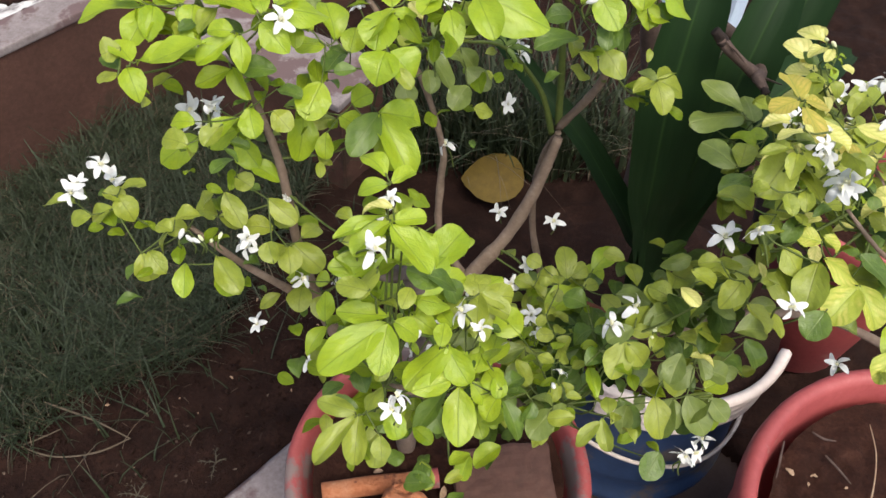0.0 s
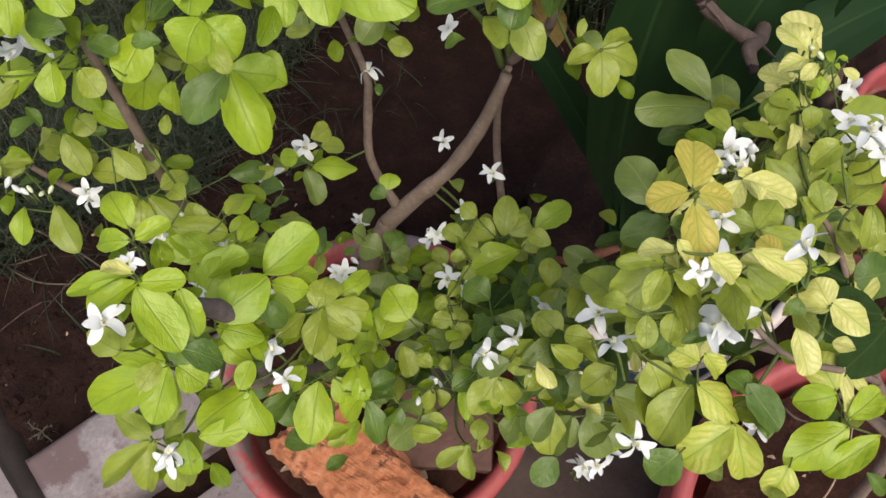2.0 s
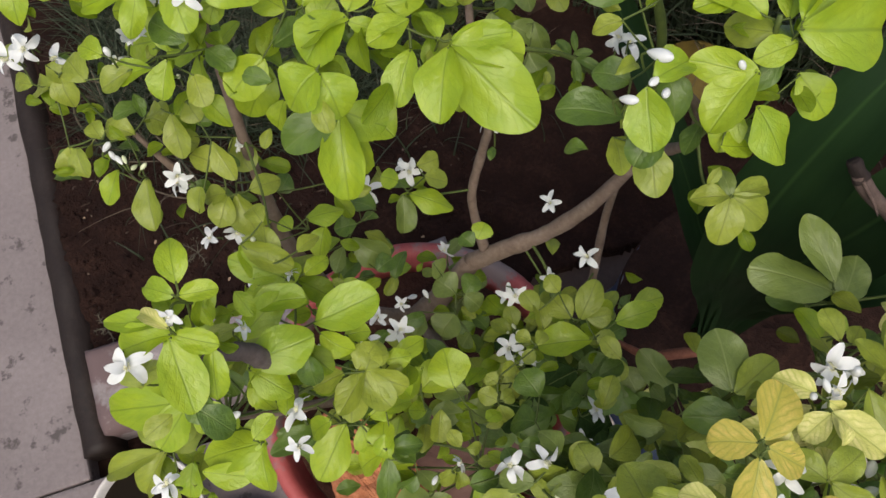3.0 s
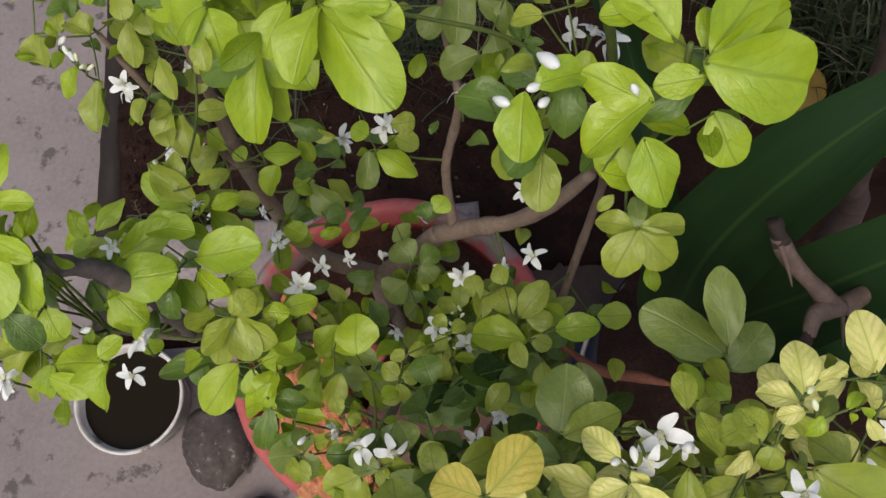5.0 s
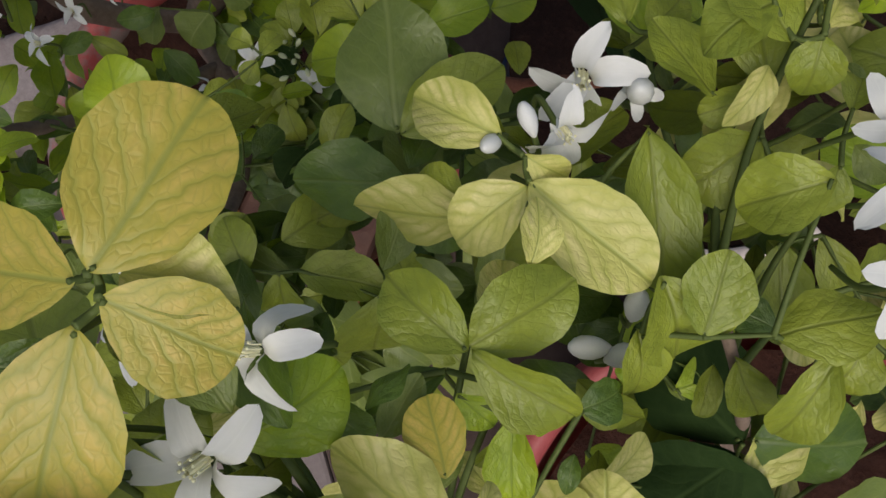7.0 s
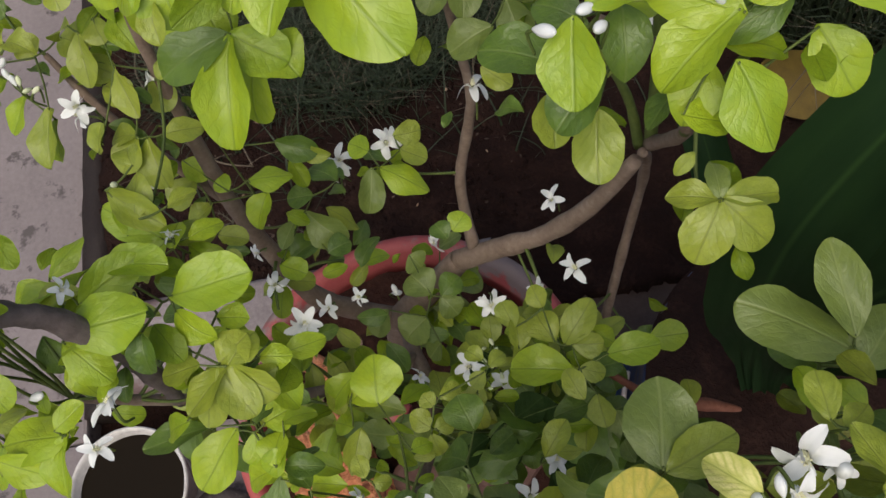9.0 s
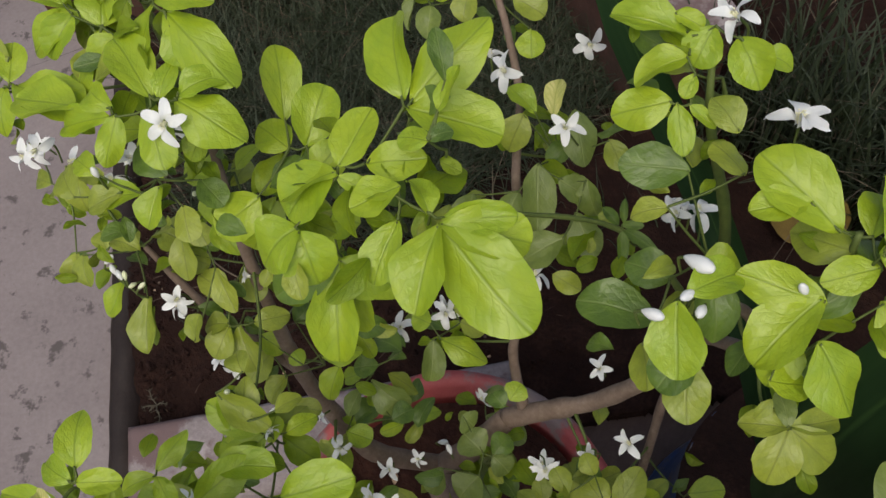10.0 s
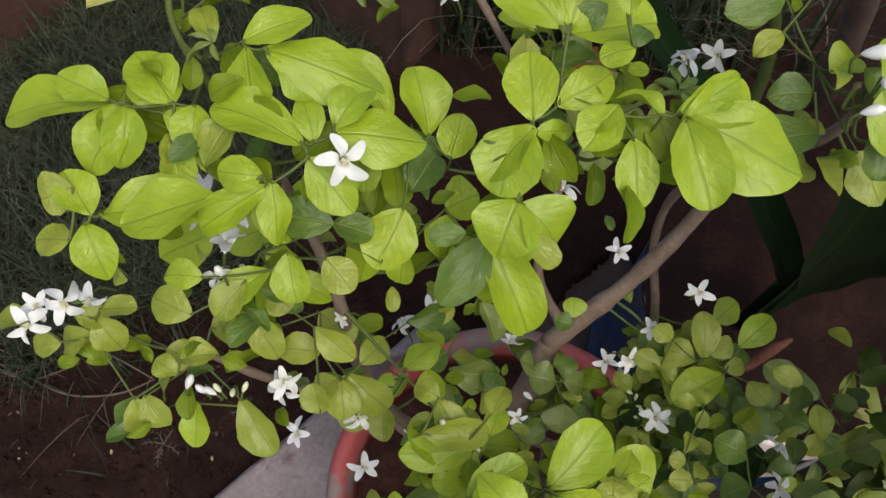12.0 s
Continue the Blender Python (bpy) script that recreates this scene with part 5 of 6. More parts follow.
spray(shrub_2, (395, 573, 657), OLIVE, [(409, 575, 677, 416, 554, 676, 16), (350, 559, 682, 374, 550, 677, 21), (429, 589, 676, 453, 580, 667, 16), (397, 586, 679, 403, 602, 678, 16)])
spray(shrub_2, (395, 573, 657), LIME, [(334, 550, 684, 363, 530, 671, 23), (367, 483, 676, 392, 503, 670, 18), (395, 540, 677, 414, 537, 675, 13), (350, 490, 678, 369, 490, 674, 15)])
spray(shrub_1, (-186, 596, 822), LIME, [(-212, 584, 839, -260, 577, 834, 25), (-186, 585, 840, -203, 600, 847, 26), (-202, 584, 839, -219, 555, 828, 24), (-188, 581, 838, -169, 575, 833, 15)])
spray(shrub_1, (-186, 596, 822), OLIVE, [(-185, 574, 834, -178, 559, 828, 15)])
spray(shrub_1, (-221, 540, 808), LIME, [(-207, 535, 827, -164, 545, 828, 29), (-210, 534, 827, -225, 551, 831, 19), (-213, 531, 825, -202, 511, 814, 19)])
spray(shrub_1, (-221, 540, 808), OLIVE, [(-219, 544, 831, -232, 538, 829, 19), (-218, 524, 822, -233, 523, 821, 17)])
spray(shrub_1, (-152, 578, 781), LIME, [(-150, 566, 798, -175, 555, 791, 18), (-150, 568, 799, -137, 549, 785, 14), (-152, 572, 800, -176, 578, 801, 13)])

spray(shrub_1, (-19, 425, 815), LIME, [(-20, 428, 837, -36, 445, 841, 16), (-19, 423, 834, -38, 419, 830, 12), (-17, 424, 834, -3, 436, 834, 11)])
spray(shrub_1, (-14, 409, 808), PALE, [(-14, 409, 828, -34, 409, 825, 8)])
spray(shrub_1, (-17, 408, 796), LIME, [(-16, 408, 816, -39, 389, 806, 19), (-19, 411, 818, -51, 397, 810, 12), (-16, 408, 816, 6, 415, 813, 13), (-16, 406, 815, 10, 382, 798, 24)])
spray(shrub_1, (-9, 413, 785), LIME, [(1, 413, 804, 14, 393, 790, 15), (-19, 414, 806, -4, 405, 796, 15)])
spray(shrub_1, (-25, 387, 761), OLIVE, [(-28, 380, 778, -50, 385, 778, 15), (-23, 394, 784, -38, 379, 774, 15)])
spray(shrub_1, (-15, 387, 713), LIME, [(-17, 387, 733, -61, 354, 719, 25), (-17, 386, 733, -22, 355, 716, 23), (-13, 388, 733, 5, 382, 725, 19)])
spray(shrub_1, (-17, 387, 720), LIME, [(-17, 387, 740, -52, 390, 739, 17)])
spray(shrub_1, (-32, 350, 642), OLIVE, [(-38, 353, 664, -67, 361, 665, 15), (-38, 351, 663, -66, 320, 648, 16), (-36, 352, 663, -38, 321, 646, 18), (-31, 354, 664, -23, 374, 667, 14), (-19, 339, 657, -18, 325, 646, 15)])
spray(shrub_1, (-14, 356, 652), LIME, [(-14, 356, 672, -7, 336, 659, 17)])
spray(shrub_1, (18, 379, 684), LIME, [(27, 389, 707, -4, 361, 693, 25), (25, 387, 706, 41, 365, 692, 21), (1, 355, 695, 29, 367, 693, 17), (20, 386, 706, 23, 404, 709, 14)])
spray(shrub_1, (13, 411, 682), LIME, [(-3, 415, 705, 18, 405, 695, 15), (29, 408, 700, 20, 421, 701, 13)])
spray(shrub_1, (-4, 462, 671), LIME, [(8, 467, 692, 35, 501, 700, 30), (-36, 456, 691, -6, 478, 694, 21), (15, 463, 690, 39, 463, 683, 19)])
spray(shrub_1, (-45, 495, 677), OLIVE, [(-62, 487, 695, -26, 492, 690, 18), (-38, 485, 692, -55, 504, 698, 17), (-26, 501, 698, -21, 517, 700, 15), (-55, 506, 703, -69, 512, 702, 14)])
spray(shrub_1, (-4, 420, 697), LIME, [(-5, 422, 718, 20, 454, 725, 29), (-3, 419, 717, 26, 421, 711, 19)])
spray(shrub_1, (-1, 421, 680), GREEN, [(20, 445, 709, 33, 432, 698, 16), (2, 405, 693, 13, 418, 693, 17), (-25, 412, 699, -8, 404, 689, 16)])
spray(shrub_1, (40, 456, 651), OLIVE, [(45, 457, 671, 46, 477, 676, 21), (45, 457, 671, 75, 449, 661, 21), (45, 457, 671, 56, 427, 654, 21), (26, 453, 671, 30, 434, 659, 18)])
spray(shrub_1, (41, 456, 639), LIME, [(24, 474, 667, 37, 485, 667, 16), (42, 423, 644, 33, 407, 634, 16), (56, 473, 664, 69, 485, 664, 14)])
spray(shrub_1, (46, 425, 549), GREEN, [(14, 417, 568, 29, 396, 554, 20), (78, 432, 570, 97, 448, 570, 15)])
spray(shrub_1, (55, 435, 552), LIME, [(40, 431, 572, 41, 387, 549, 31), (51, 436, 573, 66, 423, 562, 18), (53, 444, 576, 60, 463, 579, 21), (75, 428, 568, 64, 409, 557, 20)])
spray(shrub_1, (-31, 491, 645), LIME, [(-35, 488, 665, -73, 480, 670, 23), (-32, 488, 665, -39, 459, 657, 20), (-24, 497, 664, -18, 517, 662, 14)])
spray(shrub_1, (-70, 429, 644), LIME, [(-70, 430, 664, -74, 459, 666, 14), (-69, 428, 663, -83, 406, 659, 14)])
spray(shrub_1, (-34, 435, 674), LIME, [(-27, 434, 692, -20, 472, 693, 23), (-40, 435, 696, -52, 413, 691, 15)])
spray(shrub_1, (122, 419, 544), SAGE, [(122, 418, 564, 103, 397, 552, 25), (120, 418, 564, 141, 415, 556, 20), (123, 422, 566, 107, 432, 567, 18)])
spray(shrub_1, (167, 405, 555), OLIVE, [(168, 410, 577, 168, 426, 579, 14), (161, 404, 575, 142, 387, 565, 12), (162, 406, 576, 168, 383, 561, 14), (172, 405, 574, 180, 413, 573, 8), (170, 402, 573, 174, 414, 573, 7)])
spray(shrub_1, (158, 421, 562), LIME, [(158, 421, 582, 153, 447, 589, 12)])
spray(shrub_1, (95, 429, 544), GREEN, [(80, 426, 564, 97, 398, 547, 18), (100, 433, 566, 82, 435, 564, 15), (106, 426, 562, 100, 409, 551, 15)])
spray(shrub_1, (131, 452, 551), OLIVE, [(124, 459, 575, 111, 466, 574, 12), (128, 460, 575, 138, 467, 572, 11), (129, 443, 568, 121, 430, 558, 13), (131, 444, 568, 140, 434, 559, 11), (140, 456, 572, 152, 464, 570, 10)])
spray(shrub_1, (108, 499, 498), SAGE, [(106, 508, 522, 78, 497, 515, 20), (110, 492, 515, 88, 477, 506, 20), (107, 497, 517, 132, 503, 513, 20)])
spray(shrub_1, (71, 491, 497), LIME, [(70, 489, 517, 78, 520, 524, 29), (62, 506, 524, 57, 479, 509, 21), (82, 478, 511, 68, 472, 505, 16)])
spray(shrub_1, (116, 576, 416), OLIVE, [(110, 589, 441, 86, 593, 441, 17), (110, 586, 440, 86, 578, 434, 17), (116, 572, 434, 102, 556, 424, 16), (117, 567, 432, 124, 551, 420, 18), (121, 560, 428, 104, 538, 416, 20), (122, 557, 427, 140, 541, 414, 18), (122, 584, 438, 136, 598, 439, 16), (108, 596, 445, 94, 611, 448, 17)])
spray(shrub_1, (30, 613, 352), SAGE, [(14, 636, 383, 56, 643, 378, 28), (47, 625, 376, 58, 606, 363, 24), (51, 575, 355, 22, 593, 360, 42), (31, 582, 359, 62, 613, 365, 36), (6, 645, 388, 14, 666, 391, 18)])
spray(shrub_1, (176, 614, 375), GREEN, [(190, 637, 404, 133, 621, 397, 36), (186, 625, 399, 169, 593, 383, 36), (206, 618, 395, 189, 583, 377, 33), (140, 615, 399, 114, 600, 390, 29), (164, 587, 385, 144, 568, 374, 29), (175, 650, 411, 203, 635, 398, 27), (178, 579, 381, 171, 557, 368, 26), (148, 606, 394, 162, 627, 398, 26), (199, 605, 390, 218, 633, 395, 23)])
spray(shrub_1, (148, 636, 425), OLIVE, [(124, 633, 446, 120, 610, 432, 17), (130, 632, 445, 152, 616, 432, 18), (131, 637, 447, 143, 655, 449, 17), (163, 638, 445, 157, 665, 452, 18), (166, 636, 444, 185, 655, 446, 16), (163, 638, 445, 142, 651, 447, 17), (163, 636, 444, 183, 623, 432, 19), (126, 636, 447, 105, 641, 447, 15), (165, 639, 445, 176, 672, 453, 16)])
spray(shrub_1, (198, 691, 370), LIME, [(198, 691, 390, 221, 712, 393, 27)])
spray(shrub_1, (184, 468, 626), SAGE, [(187, 480, 650, 169, 488, 651, 18), (181, 456, 641, 159, 447, 635, 17)])
spray(shrub_1, (188, 451, 618), OLIVE, [(200, 475, 647, 200, 495, 651, 20), (174, 445, 637, 163, 418, 622, 23), (174, 444, 636, 191, 431, 625, 19), (195, 440, 633, 204, 455, 634, 14), (196, 452, 638, 180, 457, 637, 13)])
spray(shrub_1, (170, 456, 600), GREEN, [(161, 473, 628, 178, 483, 627, 15), (191, 471, 625, 208, 468, 618, 16), (185, 439, 612, 202, 448, 610, 16), (168, 459, 622, 154, 469, 622, 16), (144, 435, 613, 158, 450, 614, 16)])
spray(shrub_1, (238, 453, 512), SAGE, [(197, 445, 532, 190, 423, 519, 20), (241, 454, 532, 245, 430, 518, 15), (277, 461, 533, 252, 438, 520, 28)])
spray(shrub_1, (221, 463, 518), OLIVE, [(223, 454, 534, 230, 421, 515, 27), (209, 462, 539, 226, 475, 538, 18), (231, 471, 541, 247, 462, 531, 18)])
spray(shrub_1, (239, 429, 453), GREEN, [(239, 429, 473, 224, 406, 460, 26)])
spray(shrub_2, (226, 439, 716), OLIVE, [(239, 439, 735, 223, 422, 725, 20), (200, 442, 740, 219, 436, 731, 13), (241, 423, 728, 258, 407, 716, 15), (223, 450, 741, 207, 451, 738, 13), (229, 439, 736, 215, 446, 736, 12)])
spray(shrub_2, (246, 438, 770), OLIVE, [(272, 422, 782, 260, 393, 766, 24), (248, 429, 786, 261, 415, 775, 18), (235, 437, 791, 245, 451, 792, 18), (228, 452, 798, 208, 466, 801, 27), (244, 450, 795, 254, 464, 796, 18)])
spray(shrub_2, (283, 421, 765), LIT_LIME, [(274, 422, 786, 301, 411, 775, 19), (297, 406, 777, 274, 385, 766, 24), (297, 407, 778, 309, 383, 762, 19), (273, 432, 790, 257, 438, 790, 16), (275, 437, 792, 286, 429, 784, 13)])
spray(shrub_2, (291, 412, 761), GREEN, [(272, 388, 772, 260, 373, 762, 20), (299, 427, 786, 321, 410, 773, 20), (302, 422, 784, 290, 431, 784, 18)])
spray(shrub_2, (367, 435, 681), LIT_LIME, [(357, 411, 692, 351, 391, 680, 23), (376, 458, 711, 360, 476, 715, 23)])
spray(shrub_2, (390, 445, 684), LIME, [(388, 440, 702, 357, 412, 688, 26), (408, 439, 700, 380, 413, 687, 18), (378, 456, 709, 355, 447, 703, 21), (386, 444, 704, 405, 464, 706, 18)])
spray(shrub_2, (379, 470, 695), PALE, [(377, 470, 715, 388, 444, 699, 9), (380, 470, 715, 394, 463, 707, 8)])
spray(shrub_2, (349, 478, 755), PALE, [(344, 482, 777, 321, 479, 773, 18), (344, 485, 778, 371, 476, 767, 17), (344, 483, 777, 334, 496, 779, 17), (362, 464, 768, 351, 467, 765, 11)])
spray(shrub_2, (337, 542, 772), OLIVE, [(321, 539, 791, 337, 527, 781, 21), (335, 533, 788, 330, 551, 792, 16), (347, 541, 790, 363, 558, 792, 16), (361, 544, 790, 364, 522, 777, 14), (324, 527, 786, 335, 513, 775, 13), (337, 572, 804, 325, 559, 795, 16)])
spray(shrub_2, (262, 467, 816), OLIVE, [(245, 467, 837, 222, 441, 824, 27), (248, 466, 836, 264, 451, 825, 19), (275, 464, 833, 292, 453, 823, 13), (280, 470, 835, 300, 463, 826, 16)])
spray(shrub_2, (251, 460, 846), PALE, [(239, 457, 866, 223, 456, 862, 11), (254, 458, 865, 270, 452, 857, 13), (239, 461, 868, 248, 454, 859, 9), (272, 464, 866, 299, 459, 858, 12)])
spray(shrub_2, (368, 660, 694), PALE, [(377, 645, 707, 361, 655, 708, 15), (359, 636, 705, 343, 646, 706, 16), (363, 673, 720, 347, 684, 721, 13), (366, 681, 723, 363, 672, 715, 11), (375, 665, 715, 385, 675, 714, 9)])
spray(shrub_2, (245, 488, 844), GOLD, [(244, 491, 864, 244, 518, 861, 21), (247, 489, 864, 265, 491, 858, 15), (243, 489, 864, 225, 480, 861, 17), (246, 484, 863, 254, 456, 857, 20)])
spray(shrub_2, (282, 543, 777), PALE, [(286, 541, 796, 319, 537, 788, 21), (286, 540, 796, 279, 523, 792, 15), (276, 546, 797, 255, 544, 795, 14), (282, 545, 797, 293, 546, 792, 8)])
spray(shrub_2, (289, 593, 744), OLIVE, [(286, 592, 764, 272, 606, 762, 13), (292, 593, 764, 294, 608, 760, 11)])
spray(shrub_2, (292, 548, 762), OLIVE, [(302, 568, 782, 325, 540, 774, 18), (299, 546, 781, 294, 523, 776, 16), (276, 531, 782, 263, 531, 780, 12)])
spray(shrub_2, (249, 541, 729), SAGE, [(249, 541, 749, 226, 570, 749, 29)])
spray(shrub_2, (250, 541, 729), OLIVE, [(250, 541, 749, 263, 571, 746, 20)])
spray(shrub_2, (259, 530, 728), GREEN, [(258, 531, 748, 232, 515, 746, 21), (260, 530, 748, 281, 526, 741, 16)])
spray(shrub_2, (293, 505, 788), OLIVE, [(293, 505, 808, 272, 509, 807, 15), (293, 506, 808, 304, 528, 804, 17), (294, 505, 808, 318, 504, 802, 14)])
spray(shrub_2, (313, 479, 805), PALE, [(308, 477, 826, 281, 478, 822, 16), (309, 478, 826, 309, 489, 821, 6), (323, 484, 825, 325, 494, 821, 11)])
spray(shrub_2, (301, 485, 802), GOLD, [(301, 485, 822, 291, 495, 818, 12)])
spray(shrub_2, (305, 499, 779), LIME, [(308, 498, 799, 317, 483, 795, 11), (296, 496, 799, 306, 494, 795, 8), (312, 501, 799, 319, 500, 794, 7)])
spray(shrub_2, (302, 491, 769), GREEN, [(292, 498, 789, 283, 480, 785, 11), (322, 479, 789, 321, 470, 785, 11), (321, 506, 788, 328, 515, 784, 10), (273, 480, 790, 287, 474, 785, 11)])
spray(shrub_2, (265, 466, 802), LIME, [(266, 470, 822, 276, 490, 818, 18), (264, 469, 822, 254, 455, 819, 9), (264, 460, 822, 277, 460, 817, 10)])
spray(shrub_2, (258, 450, 786), OLIVE, [(273, 452, 805, 300, 462, 798, 20), (248, 466, 808, 253, 477, 804, 14), (254, 433, 806, 260, 447, 802, 14)])
spray(shrub_2, (237, 455, 832), OLIVE, [(238, 455, 852, 223, 459, 850, 11), (233, 456, 852, 216, 452, 850, 8), (238, 453, 852, 233, 436, 847, 12), (242, 453, 851, 258, 449, 845, 12), (237, 459, 852, 239, 467, 848, 9)])
spray(shrub_2, (237, 440, 811), OLIVE, [(226, 440, 832, 214, 442, 829, 10), (236, 437, 831, 238, 422, 826, 11), (250, 443, 830, 248, 428, 825, 11)])
spray(shrub_2, (373, 518, 715), SHADED_DEEP, [(373, 519, 735, 333, 530, 732, 32), (374, 516, 735, 361, 482, 732, 28)])
# GREEN in place of SAGE: canopy shade put into this leaf's tone.
spray(shrub_2, (375, 521, 715), GREEN, [(375, 521, 735, 405, 537, 730, 28)])
spray(shrub_2, (325, 585, 753), OLIVE, [(322, 593, 774, 303, 615, 773, 19), (312, 584, 774, 291, 593, 773, 16), (322, 591, 773, 312, 580, 770, 10), (327, 582, 772, 319, 564, 768, 19), (343, 573, 770, 328, 556, 767, 8)])
spray(shrub_2, (323, 619, 755), PALE, [(317, 627, 776, 298, 633, 774, 15), (322, 639, 776, 327, 657, 772, 8), (323, 613, 775, 312, 618, 772, 8), (326, 612, 774, 326, 625, 771, 11), (327, 595, 773, 329, 609, 770, 9), (322, 630, 776, 321, 643, 772, 7)])
spray(shrub_2, (375, 578, 680), OLIVE, [(363, 580, 702, 381, 554, 694, 21), (401, 576, 698, 410, 557, 692, 10), (363, 565, 701, 365, 545, 696, 16), (373, 589, 701, 394, 577, 694, 13)])
spray(shrub_2, (393, 581, 669), SAGE, [(425, 557, 684, 458, 552, 676, 19), (361, 604, 693, 361, 587, 688, 18)])
spray(shrub_2, (354, 591, 752), OLIVE, [(341, 598, 774, 340, 609, 770, 9), (346, 586, 772, 349, 574, 767, 12), (374, 589, 770, 388, 581, 764, 14)])
spray(shrub_2, (348, 613, 745), OLIVE, [(348, 613, 765, 392, 624, 754, 33)])
spray(shrub_2, (384, 582, 754), LIME, [(394, 582, 772, 388, 564, 767, 22), (374, 583, 776, 381, 599, 773, 14)])
spray(shrub_2, (288, 644, 692), SAGE, [(286, 644, 713, 235, 633, 716, 33), (284, 648, 714, 251, 679, 720, 23), (294, 639, 710, 291, 674, 712, 26)])
spray(shrub_2, (298, 619, 687), LIME, [(292, 613, 707, 272, 624, 708, 15), (305, 626, 706, 288, 628, 706, 13)])
spray(shrub_2, (317, 622, 791), PALE, [(315, 622, 812, 297, 639, 813, 17), (316, 619, 811, 299, 611, 809, 13), (315, 631, 813, 322, 647, 810, 8), (320, 618, 810, 313, 608, 806, 9)])
spray(shrub_2, (338, 639, 764), LIME, [(338, 640, 784, 337, 652, 782, 6), (340, 640, 784, 345, 639, 779, 5), (342, 645, 784, 350, 648, 779, 5), (333, 630, 784, 332, 617, 778, 10)])
spray(shrub_2, (317, 604, 773), OLIVE, [(318, 597, 792, 301, 604, 792, 17), (310, 602, 794, 302, 587, 789, 16), (323, 601, 792, 328, 590, 785, 13), (318, 615, 795, 331, 618, 788, 10)])
spray(shrub_1, (-28, 594, 821), LIME, [(-28, 594, 841, -46, 574, 828, 24)])
spray(shrub_1, (21, 600, 832), LIME, [(7, 598, 851, -7, 596, 846, 17), (26, 600, 852, 7, 610, 852, 14), (31, 601, 853, 57, 619, 856, 15)])
spray(shrub_1, (10, 597, 828), LIME, [(6, 603, 851, -7, 583, 846, 21), (14, 591, 846, 20, 564, 835, 18)])
spray(shrub_1, (172, 697, 822), LIME, [(166, 701, 845, 122, 710, 854, 29), (150, 704, 849, 131, 687, 847, 16), (187, 700, 839, 171, 682, 835, 17), (177, 708, 843, 172, 732, 844, 18), (178, 674, 836, 143, 662, 839, 20)])
spray(shrub_1, (183, 669, 793), LIME, [(197, 701, 815, 223, 694, 802, 23), (177, 642, 809, 193, 653, 803, 18), (175, 665, 814, 179, 642, 805, 21)])
spray(shrub_1, (183, 699, 832), LIME, [(184, 697, 852, 225, 727, 842, 42), (184, 699, 852, 195, 745, 853, 16), (183, 702, 853, 178, 750, 859, 27)])
spray(shrub_2, (231, 480, 636), OLIVE, [(194, 473, 650, 182, 457, 631, 28), (196, 472, 649, 215, 462, 636, 24), (212, 478, 654, 194, 489, 657, 19), (230, 489, 663, 259, 500, 667, 19), (263, 498, 671, 271, 475, 647, 30), (286, 495, 669, 319, 488, 658, 24), (232, 460, 640, 257, 456, 632, 22), (224, 484, 659, 231, 470, 642, 16), (246, 472, 649, 262, 465, 639, 14)])
spray(shrub_2, (257, 462, 523), SAGE, [(258, 475, 554, 229, 464, 539, 27), (263, 476, 554, 290, 471, 545, 23), (239, 452, 535, 226, 427, 509, 27), (252, 455, 537, 271, 429, 511, 28), (273, 454, 536, 291, 440, 520, 21)])
spray(shrub_2, (220, 493, 534), GREEN, [(192, 456, 524, 207, 435, 503, 24), (307, 503, 564, 323, 485, 544, 21), (287, 486, 549, 311, 481, 540, 21), (208, 483, 546, 189, 476, 535, 23), (158, 522, 577, 137, 532, 580, 26), (164, 506, 564, 145, 499, 553, 26)])
spray(shrub_1, (47, 458, 654), OLIVE, [(50, 460, 673, 78, 464, 663, 21), (50, 459, 673, 48, 428, 664, 20), (50, 460, 674, 47, 481, 674, 20), (39, 451, 675, 26, 434, 671, 18)])
spray(shrub_1, (6, 476, 632), LIME, [(55, 468, 637, 80, 468, 627, 18), (56, 483, 640, 67, 505, 637, 15), (35, 471, 643, 13, 463, 643, 12), (-27, 487, 662, -38, 500, 663, 17), (-51, 476, 666, -67, 498, 670, 21), (-34, 471, 661, -53, 469, 661, 18)])
spray(shrub_1, (49, 428, 562), LIME, [(77, 429, 575, 63, 446, 578, 21), (63, 452, 583, 72, 471, 580, 18), (-20, 390, 593, -6, 402, 587, 14), (74, 442, 578, 74, 423, 571, 16)])
spray(shrub_1, (57, 432, 554), GREEN, [(29, 422, 580, 4, 385, 575, 20), (49, 440, 578, 47, 456, 577, 15), (93, 434, 566, 79, 440, 566, 13)])
spray(shrub_1, (113, 494, 533), LIME, [(97, 498, 558, 74, 519, 564, 33), (130, 490, 548, 136, 503, 545, 14)])
spray(shrub_1, (133, 530, 529), OLIVE, [(131, 509, 545, 114, 507, 545, 15), (133, 510, 545, 138, 523, 542, 13), (133, 506, 544, 146, 500, 535, 15), (124, 520, 549, 113, 522, 548, 13), (149, 514, 541, 150, 522, 538, 8), (123, 527, 551, 129, 541, 548, 12), (131, 563, 555, 118, 562, 554, 12), (136, 562, 554, 138, 576, 552, 12), (136, 558, 553, 135, 546, 547, 12)])
spray(shrub_1, (33, 597, 836), LIME, [(33, 597, 856, 46, 562, 846, 25)])
spray(shrub_1, (33, 597, 836), LIME, [(33, 597, 856, 89, 586, 841, 36)])
spray(shrub_1, (33, 597, 836), LIME, [(33, 597, 856, 66, 618, 845, 24)])
spray(shrub_1, (-39, 584, 727), GREEN, [(-39, 584, 747, -58, 547, 736, 25)])
spray(shrub_1, (-39, 584, 727), LIME, [(-39, 584, 747, -11, 543, 718, 29)])
